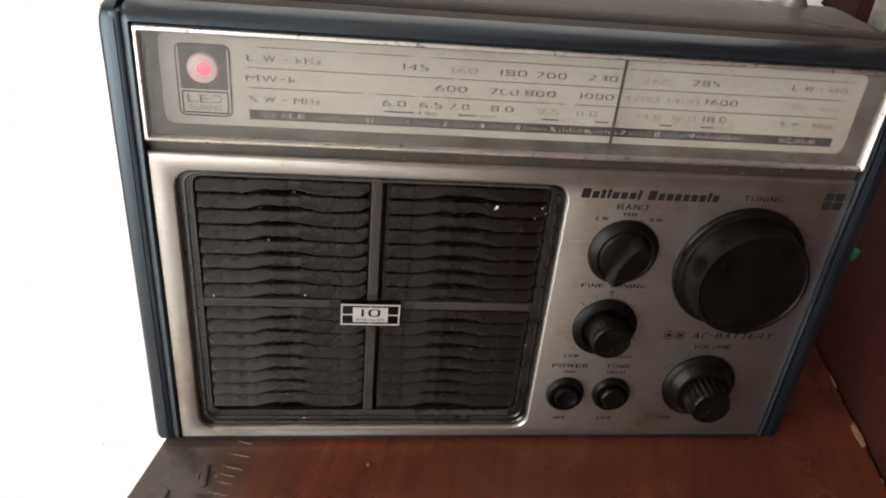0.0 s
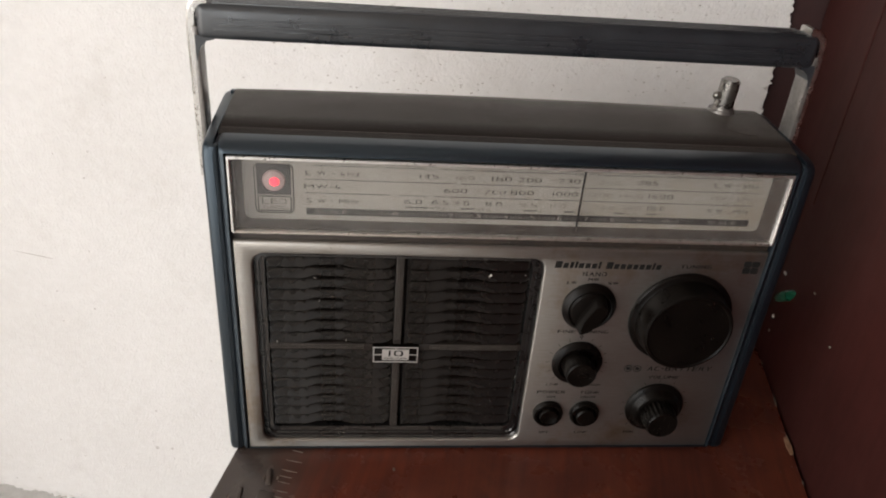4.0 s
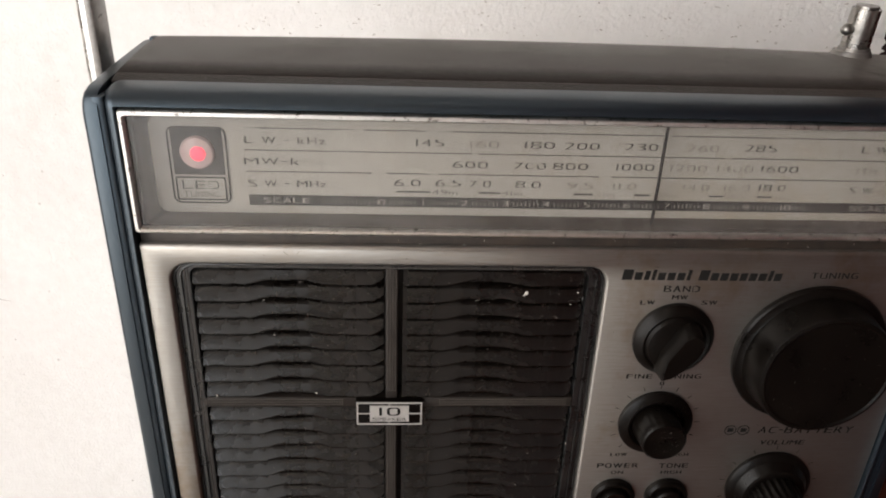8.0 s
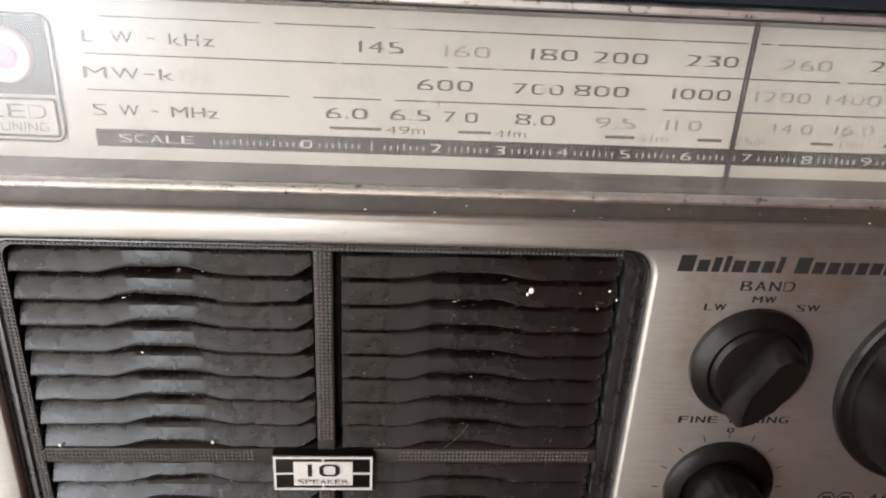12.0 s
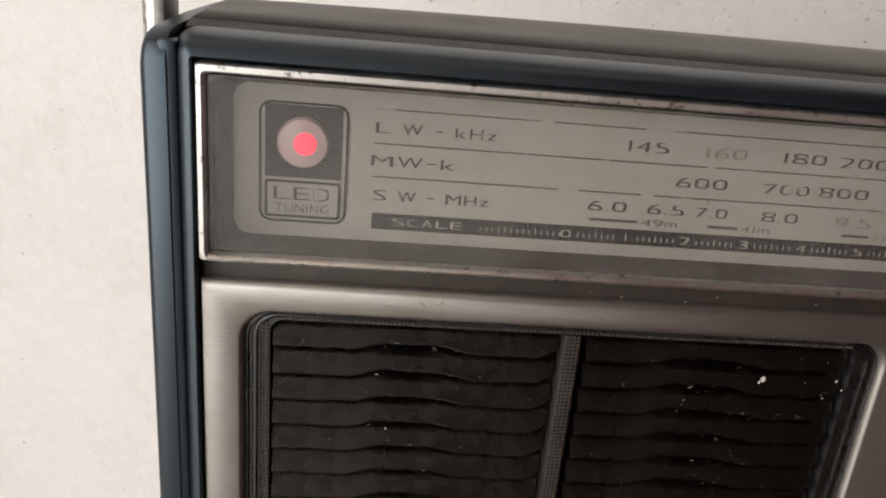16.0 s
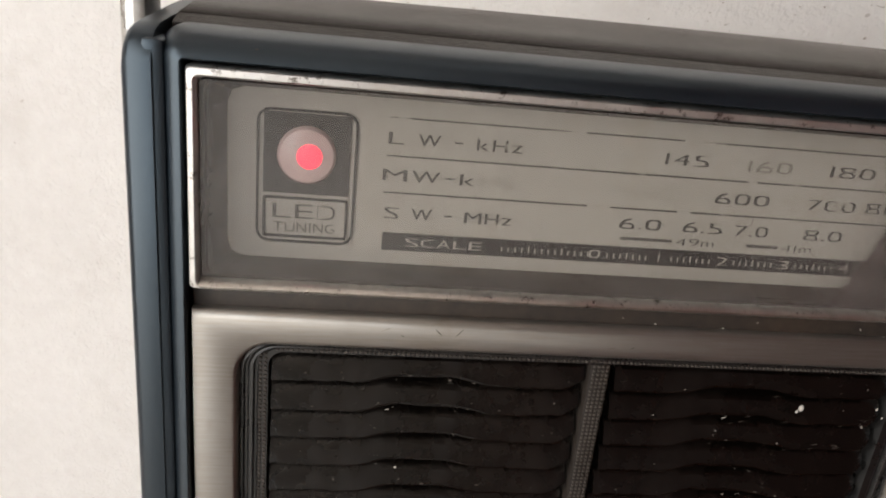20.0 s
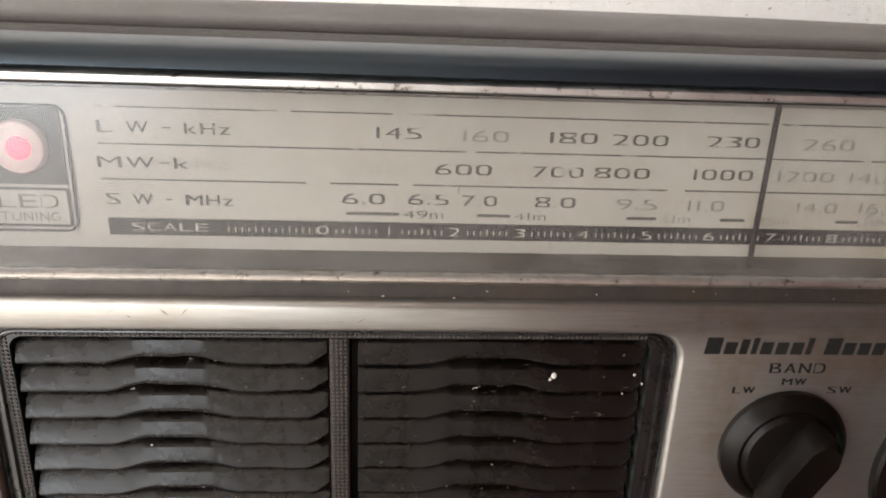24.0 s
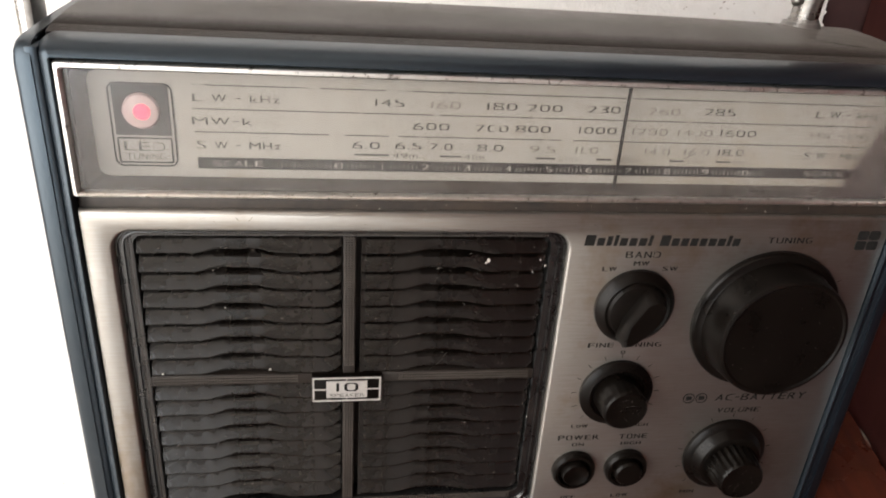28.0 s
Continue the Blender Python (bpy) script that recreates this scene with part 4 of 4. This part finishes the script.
for x, w, t, m_ in ((-0.0381, 0.0085, "49m", M_WORN), (-0.0150, 0.0070, "41m", M_WORN), (0.0172, 0.0070, "31m", M_FADED), (0.0395, 0.0075, "25m", M_FADED), (0.0640, 0.0070, "19m", M_FADED), (0.0810, 0.0066, "16m", M_FADED)):
    lettering(t, x, 0.1597, w, 0.0016, INK, m_, dial)
scale_bar = strip(-0.1042, 0.1284, 0.1541, 0.1578, M_INK, "scale_bar")
ON = INK - 0.0001
lettering("SCALE", -0.0916, 0.1560, 0.0158, 0.0017, ON, M_PALE, scale_bar)
lettering("SCALE", 0.1135, 0.1560, 0.0158, 0.0017, ON, M_PALE, scale_bar)
for k in range(11):
    lettering(str(k), -0.0596 + 0.01418 * k, 0.1559, (0.0024 if k != 1 else 0.0007) if k < 10 else 0.0040, 0.0018, ON, M_PALE, scale_bar)
ticks = bmesh.new()
for k in range(-14, 106):
    if k % 10 in (0, 1, 9) and k >= 0:
        continue
    h = 0.0010 if k % 5 == 0 else 0.0006
    x = -0.0596 + 0.001418 * k
    box(ticks, x - 0.00013, x + 0.00013, ON, ON + 0.0001, 0.1556 - 0.0004, 0.1556 + h)
tagged(part("scale_ticks", ticks, M_PALE, scale_bar), kind="stuff")

# specks and hairs on the dial window
grit = bmesh.new()
for k in range(45):
    x, z, r = rng.uniform(-0.134, 0.134), rng.uniform(0.1515, 0.1845), rng.uniform(0.00005, 0.00012)
    bmesh.ops.create_icosphere(grit, subdivisions=1, radius=r, matrix=pose(x, 0.0005, z, 0, 180 * rng.random(), 0) @ Matrix.Diagonal((rng.uniform(1, 3.5), 0.4, 1, 1)))
tagged(part("window_grit", grit, M_FADED, radio, "dark specks of dirt on the dial window"), kind="stuff")
for x, z, ln, q in ((-0.0315, 0.1676, 0.0022, 1.5), (-0.0830, 0.1590, 0.0026, 1.4), (0.0560, 0.1640, 0.0050, 0.5), (-0.0720, 0.1598, 0.0018, -0.6), (0.0905, 0.1790, 0.0060, 0.25), (-0.0120, 0.1560, 0.0014, 1.3)):
    bm = bmesh.new()
    c_, s_ = math.cos(q), math.sin(q)
    bm.faces.new([bm.verts.new((x + a * ln * c_ - b * 0.00009 * s_, 0.00045, z + a * ln * s_ + b * 0.00009 * c_)) for a, b in ((-0.5, 0), (0, -1), (0.5, 0), (0.1, 1))])
    part("scratch", bm, M_GROOVE, dial)

# tuning lamp
frame_out = round_rect(-0.1292, -0.1101, 0.1545, 0.1812, 0.0026, 4)
frame_in = round_rect(-0.1287, -0.1106, 0.1550, 0.1807, 0.0021, 4)
part("lamp_outline", frame_ring(frame_out, frame_in, [(0, INK + 0.0001), (0, INK - 0.0001), (1, INK - 0.0001), (1, INK + 0.0001)]), M_INK, dial)
part("word_outline", frame_ring(round_rect(-0.1279, -0.1114, 0.1556, 0.1640, 0.0006, 3), round_rect(-0.1274, -0.1119, 0.1561, 0.1635, 0.0005, 3), [(0, INK + 0.0001), (0, INK - 0.0001), (1, INK - 0.0001), (1, INK + 0.0001)]), M_INK, dial)
lettering("LED", -0.1199, 0.1611, 0.0122, 0.0029, INK, M_WORN, dial)
lettering("TUNING", -0.1198, 0.1578, 0.0120, 0.0019, INK, M_WORN, dial)
strip(-0.1279, -0.1114, 0.1647, 0.1805, M_PIT, "lamp_field")
tuning_lamp = part("tuning_lamp", lathe(-0.1197, 0.1726, [(0.0056, DP), (0.0056, DP - 0.0010), (0.0051, DP - 0.0018), (0.0038, DP - 0.0023), (0.0022, DP - 0.0025)], 40), M_LENS, radio, "milky round tuning lamp, lit red")
part("lamp_core", lathe(-0.1191, 0.1727, [(0.0025, DP - 0.0022), (0.0024, DP - 0.0026), (0.0016, DP - 0.0029), (0.0006, DP - 0.0030)], 24), M_LED, tuning_lamp, "glowing red lamp core")
part("needle", boxes((0.0335, 0.0345, 0.0046, 0.0056, 0.1500, 0.1858), bevel=0.0002), M_INK, radio, "black tuning needle")

# ---- controls ----
face = -0.00012


def scallop(rows, n, deep):
    return lambda i, a: deep * math.cos(n * a) if i in rows else 0.0


def fin(cx, cz, long, wide, y0, y1, turn):
    """The raised grip across a selector knob, rounded at one end and pointed at the other."""
    rings = []
    for y, k in ((y0, 1.0), (y1 + 0.0012, 0.93), (y1, 0.84)):
        pts = [(-0.5, -0.16), (-0.45, -0.36), (-0.34, -0.5), (0.14, -0.5), (0.40, -0.24), (0.5, 0.0), (0.40, 0.24), (0.14, 0.5), (-0.34, 0.5), (-0.45, 0.36), (-0.5, 0.16)]
        ring = []
        for a, b in pts:
            u, v = a * long * k, b * wide * k
            ring.append((cx + u * math.cos(turn) - v * math.sin(turn), y, cz + u * math.sin(turn) + v * math.cos(turn)))
        rings.append(ring)
    bm, vs = loops(rings)
    bm.faces.new(vs[-1])
    return bm


band = part("band_knob", lathe(0.0473, 0.1069, [(0.0150, 0), (0.0150, -0.0016), (0.0143, -0.0026), (0.0128, -0.0040), (0.0122, -0.0044), (0.0112, -0.0040), (0.0104, -0.0052), (0.0080, -0.0058), (0.002, -0.0060)], 56),
            M_KNOB, radio, "black band selector knob with a pointer grip", sharp=28)
part("pointer_grip", fin(0.0468, 0.1060, 0.0238, 0.0088, -0.004, -0.0130, radians(240)), M_KNOB, band)
fine = part("fine_tuning_knob", lathe(0.0470, 0.0683, [(0.0146, 0), (0.0146, -0.0014), (0.0138, -0.0022), (0.0112, -0.0030), (0.0102, -0.0022), (0.0100, -0.0014), (0.0090, -0.0014)], 56),
            M_KNOB, radio, "black fine tuning knob with a ribbed cap", sharp=28)
part("ribbed_cap", lathe(0.0470, 0.0683, [(0.0092, -0.001), (0.0090, -0.0060), (0.0086, -0.0085), (0.0086, -0.0118), (0.0078, -0.0126), (0.0060, -0.0122), (0.001, -0.0121)], 192, scallop((2, 3), 22, 0.00007)), M_KNOB, fine, sharp=50)
volume = part("volume_knob", lathe(0.0997, 0.0352, [(0.0176, 0), (0.0176, -0.0014), (0.0168, -0.0022), (0.0150, -0.0030), (0.0128, -0.0064), (0.0118, -0.0068), (0.0100, -0.0066)], 56), M_KNOB, radio, "black volume knob with a ribbed cap", sharp=28)
part("ribbed_cap", lathe(0.0997, 0.0352, [(0.0098, -0.005), (0.0094, -0.0110), (0.0092, -0.0160), (0.0084, -0.0170), (0.0066, -0.0166), (0.001, -0.0165)], 192, scallop((0, 1), 22, 0.00050)), M_KNOB, volume, sharp=50)
tuning = part("tuning_knob", lathe(0.1003, 0.1004, [(0.0290, 0), (0.0290, -0.0018), (0.0284, -0.0026), (0.0266, -0.0030), (0.0259, -0.0034), (0.0254, -0.0060), (0.0247, -0.0138), (0.0242, -0.0148), (0.0230, -0.0152), (0.0222, -0.0147), (0.0120, -0.0143), (0.001, -0.0142)], 96),
              M_KNOB, radio, "large black tuning knob", sharp=28)
for cx, kind in ((0.0353, "power_button"), (0.0575, "tone_button")):
    ob = part(kind, lathe(cx, 0.0303, [(0.0089, 0), (0.0089, -0.0022), (0.0082, -0.0034), (0.0070, -0.0034), (0.0062, -0.0022), (0.0060, -0.001)], 48), M_KNOB, radio, "round black push button with a raised ring", sharp=28)
    part("button_cap", lathe(cx, 0.0303, [(0.0056, 0), (0.0055, -0.0042), (0.0050, -0.0050), (0.0034, -0.0042), (0.0008, -0.0038)] if kind == "power_button" else [(0.0058, 0), (0.0057, -0.0048), (0.0050, -0.0056), (0.0008, -0.0057)], 40), M_KNOB, ob)

for knob, cx, cz, reach, y in ((tuning, 0.1003, 0.1004, 0.0215, -0.0147), (volume, 0.0997, 0.0352, 0.0060, -0.0168), (fine, 0.0470, 0.0683, 0.0055, -0.0124), (band, 0.0473, 0.1069, 0.0138, -0.0030)):
    flecks, polys = [], []
    for k in range(26):
        q, r = rng.uniform(0, 6.28), reach * (rng.uniform(0.85, 1.0) if knob is band else rng.random() ** 0.5)
        x, z, w, h, turn = cx + r * math.cos(q), cz + r * math.sin(q), rng.uniform(0.00008, 0.0006), rng.uniform(0.00004, 0.00012), rng.uniform(0, 3.1)
        c_, s_ = math.cos(turn), math.sin(turn)
        i = len(flecks)
        flecks += [(x + a * w * c_ - b * h * s_, y - 0.0002, z + a * w * s_ + b * h * c_) for a, b in ((-1, 0), (0, -1), (1, 0.2), (0.1, 1))]
        polys.append((i, i + 1, i + 2, i + 3))
    me = bpy.data.meshes.new("dust")
    me.from_pydata(flecks, [], polys)
    me.materials.append(M_DUST)
    ob = new("dust", me)
    ob.parent = knob
    tagged(ob, "pale specks of dust", kind="stuff")

for t, x, z, w, h in (("BAND", 0.0472, 0.1278, 0.0131, 0.0025), ("MW", 0.0471, 0.1243, 0.0058, 0.0017), ("LW", 0.0356, 0.1221, 0.0053, 0.0017), ("SW", 0.0583, 0.1222, 0.0058, 0.0017),
                      ("FINE TUNING", 0.0470, 0.0899, 0.0288, 0.0020), ("0", 0.0469, 0.0866, 0.0018, 0.0015), ("LOW", 0.0350, 0.0518, 0.0068, 0.0015), ("HIGH", 0.0598, 0.0517, 0.0075, 0.0015),
                      ("POWER", 0.0355, 0.0461, 0.0170, 0.0023), ("ON", 0.0357, 0.0425, 0.0050, 0.0015), ("OFF", 0.0354, 0.0145, 0.0062, 0.0016), ("TONE", 0.0585, 0.0459, 0.0120, 0.0023),
                      ("HIGH", 0.0580, 0.0424, 0.0086, 0.0015), ("LOW", 0.0578, 0.0144, 0.0074, 0.0016), ("TUNING", 0.1018, 0.1336, 0.0173, 0.0023), ("AC-BATTERY", 0.1091, 0.0641, 0.0385, 0.0031),
                      ("VOLUME", 0.1010, 0.0577, 0.0184, 0.0022), ("MIN", 0.0880, 0.0147, 0.0064, 0.0016)):
    lettering(t, x, z, w, h, face, M_INK, plate, shear=0.22 if t in ("AC-BATTERY", "VOLUME") else 0.0, bold=0.00013)
# the maker's name and sign as plain shapes
x = 0.0245
for k, (w, h) in enumerate(((38, 40), (28, 29), (19, 36), (13, 40), (28, 29), (28, 29), (28, 29), (13, 40), (14, 0), (36, 40), (28, 29), (28, 29), (28, 29), (26, 29), (28, 29), (28, 29), (13, 40), (27, 29))):
    w, h = w * 0.0000935, h * 0.0001
    if h:
        part("name_block", prism([(x + 0.0003, 0.1313), (x + 0.0003 + w, 0.1313), (x + 0.0003 + w + h * 0.12, 0.1313 + h), (x + 0.0003 + h * 0.12, 0.1313 + h)], -0.0002, 0.0001), M_INK, plate)
    x += w + 0.0009
for a, b in ((0.1281, 0.1339), (0.1327, 0.1339), (0.1281, 0.1299), (0.1327, 0.1299)):
    part("sign_block", prism(round_rect(a, a + 0.0041, b, b + 0.0035, 0.0007, 3), -0.0002, 0.0001), M_INK, plate)
for cx in (0.0783, 0.0836):             # two small round signs
    o, i = round_rect(cx - 0.0024, cx + 0.0024, 0.0617, 0.0663, 0.0022, 5), round_rect(cx - 0.0021, cx + 0.0021, 0.0620, 0.0660, 0.0019, 5)
    part("round_sign", frame_ring(o, i, [(0, 0.0001), (0, -0.0002), (1, -0.0002), (1, 0.0001)]), M_INK, plate)
    part("sign_block", prism([(cx - 0.0011, 0.0630), (cx + 0.0012, 0.0633), (cx + 0.0012, 0.0648), (cx - 0.0011, 0.0650)], -0.0002, 0.0001), M_INK, plate)


def tick_ring(cx, cz, r0, r1, angles):
    bm = bmesh.new()
    for a in angles:
        c, s, t = math.cos(radians(a)), math.sin(radians(a)), 0.00013
        vs = [bm.verts.new(p) for p in ((cx + r0 * c - t * s, face, cz + r0 * s + t * c), (cx + r0 * c + t * s, face, cz + r0 * s - t * c), (cx + r1 * c + t * s, face, cz + r1 * s - t * c), (cx + r1 * c - t * s, face, cz + r1 * s + t * c))]
        bm.faces.new(vs)
    part("tick_marks", bm, M_INK, plate)


tick_ring(0.0470, 0.0683, 0.0158, 0.0178, [90 + 22.5 * k for k in range(-6, 7)])
tick_ring(0.0997, 0.0352, 0.0188, 0.0206, [90 + 27 * k for k in range(-5, 6)])
tick_ring(0.1003, 0.1004, 0.0300, 0.0318, [32])

# ---- handle ----
AX, AY0, AY1, HX = 0.1535, 0.0300, 0.0415, -0.0028
handle = part("carrying_handle", box(bmesh.new(), -0.1520, 0.1520, 0.0275, 0.0440, 0.2340, 0.2508, bevel=0.0042, segments=4), M_GRIP, radio, "ribbed black grip on chrome arms")
for k in range(5):
    y = 0.0300 + 0.0028 * k
    part("rib", box(bmesh.new(), -0.1440, 0.1440, y, y + 0.0014, 0.2500, 0.2513, bevel=0.0004), M_GRIP, handle)
for k in range(3):
    z = 0.2388 + 0.0024 * k
    part("rib", box(bmesh.new(), -0.1440, 0.1440, 0.0271, 0.0282, z, z + 0.0011, bevel=0.0005), M_GRIP, handle)
# thin pale streaks along the ribs
rows, polys = [], []
for k in range(70):
    z = 0.2388 + 0.0024 * rng.randrange(3) + 0.00055 + rng.uniform(-0.0004, 0.0004)
    x, w, r = rng.uniform(-0.138, 0.138), rng.uniform(0.0015, 0.011), rng.uniform(0.00008, 0.00025)
    i = len(rows)
    rows += [(x - w, 0.02702, z), (x - 0.2 * w, 0.02702, z - r), (x + w, 0.02702, z + 0.3 * r), (x + 0.1 * w, 0.02702, z + r)]
    polys.append((i, i + 1, i + 2, i + 3))
me = bpy.data.meshes.new("pale_streaks")
me.from_pydata(rows, [], polys)
me.materials.append(M_STREAK)
ob = new("pale_streaks", me)
ob.parent = handle
tagged(ob, "pale streaks along the ribs of the grip", kind="stuff")
for s in (-1, 1):
    mid = [(AX + 0.0012, 0.1640), (AX + 0.0012, 0.1900), (AX + 0.0012, 0.2200), (AX + 0.0012, 0.2400), (AX + 0.0009, 0.2450), (AX - 0.0001, 0.2486), (AX - 0.0019, 0.2509), (AX - 0.0046, 0.2518), (AX - 0.0072, 0.2519)]
    rings = []
    for i, (x, z) in enumerate(mid):
        a, b = mid[max(i - 1, 0)], mid[min(i + 1, len(mid) - 1)]
        dx, dz = b[0] - a[0], b[1] - a[1]
        q = math.hypot(dx, dz)
        nx, nz = dz / q * 0.0019, -dx / q * 0.0019
        w0, w1 = (AY0, AY1)
        rings.append([(s * (x + nx), w0 + 0.0008, z + nz), (s * (x + nx * 0.4), w0, z + nz * 0.4), (s * (x - nx), w0, z - nz), (s * (x - nx), w1, z - nz), (s * (x + nx * 0.4), w1, z + nz * 0.4), (s * (x + nx), w1 - 0.0008, z + nz)])
    bm, vs = loops(rings)
    bm.faces.new(vs[0])
    bm.faces.new(vs[-1])
    part("arm", bm, M_CHROME, handle, "worn chrome handle arm")
    part("arm_lining", box(bmesh.new(), *sorted((s * (AX - 0.0022), s * (AX + 0.0003))), AY0 - 0.0006, AY1 + 0.0002, 0.1640, 0.2400, bevel=0.0004), M_ARM, handle, "dark grey inner face of the arm")
    bm = bmesh.new()
    bmesh.ops.create_cone(bm, cap_ends=True, segments=32, radius1=0.0085, radius2=0.0080, depth=0.0022, matrix=pose(s * (AX - 0.0008), (AY0 + AY1) / 2, 0.1640, 0, 90, 0))
    part("pivot", bm, M_CHROME, handle)
    corner = [(s * 0.1440, 0.2342), (s * 0.1475, 0.2334), (s * 0.1500, 0.2312), (s * 0.1514, 0.2280), (s * 0.1524, 0.2240), (s * 0.1528, 0.2240), (s * 0.1528, 0.2360), (s * 0.1440, 0.2360)]
    part("grip_corner", prism(corner, 0.0292, 0.0422), M_GRIP, handle, "rounded corner of the grip")

handle.location.x = HX

# ---- aerial ----
bm = bmesh.new()
prev = None
for k in range(13):
    a = radians(180 + 7.5 * k)
    px, py = 0.1300 + 0.0225 * math.cos(a), 0.0590 + 0.0300 * math.sin(a)
    row = [bm.verts.new((px + d, py, 0.1976 + 0.0019 * min(1, (py - 0.030) / 0.030) + 0.0016 * (1 - (px / 0.145) ** 2) * min(1, (py - 0.018) / 0.03) + e)) for d, e in ((-0.0003, -0.001), (-0.0003, 0.0002), (0.0003, 0.0002), (0.0003, -0.001))]
    if prev:
        for i in range(3):
            bm.faces.new((prev[i], prev[i + 1], row[i + 1], row[i]))
    prev = row
part("moulding_line", bm, M_GROOVE, radio, "fine dark line moulded round the aerial")
bm = bmesh.new()
bmesh.ops.create_cone(bm, cap_ends=True, segments=32, radius1=0.0078, radius2=0.0070, depth=0.0020, matrix=pose(0.1230, 0.0612, TOP + 0.0014))
bmesh.ops.create_cone(bm, cap_ends=True, segments=32, radius1=0.0062, radius2=0.0058, depth=0.0012, matrix=pose(0.1236, 0.0612, TOP + 0.0030))
aerial = part("aerial_base", bm, M_ARM, radio, "grey aerial socket on the top")
bm = bmesh.new()
lean = pose(0.1236, 0.0612, TOP + 0.0026, 4, 1, 0)
bmesh.ops.create_cone(bm, cap_ends=True, segments=28, radius1=0.0054, radius2=0.0052, depth=0.0165, matrix=lean @ pose(0, 0, 0.00875))
bmesh.ops.bevel(bm, geom=[e for e in bm.edges if all(v.co.z > 0.2165 for v in e.verts)], offset=0.0010, segments=2, affect="EDGES")
part("aerial_stub", bm, M_STUB, aerial, "short chrome stump of the folding aerial")
bm = bmesh.new()
bmesh.ops.create_cone(bm, cap_ends=True, segments=20, radius1=0.0021, radius2=0.0018, depth=0.0110, matrix=lean @ pose(-0.0012, 0, 0.0080, 0, 90, 20))
bmesh.ops.create_uvsphere(bm, u_segments=16, v_segments=8, radius=0.0023, matrix=lean @ pose(-0.0064, -0.0019, 0.0080))
part("hinge_pin", bm, M_STUB, aerial)
bm = bmesh.new()
box(bm, -0.0012, 0.0012, -0.0050, -0.0043, 0.0035, 0.0162)
bmesh.ops.transform(bm, matrix=lean, verts=bm.verts)
part("slot", bm, M_GROOVE, aerial)
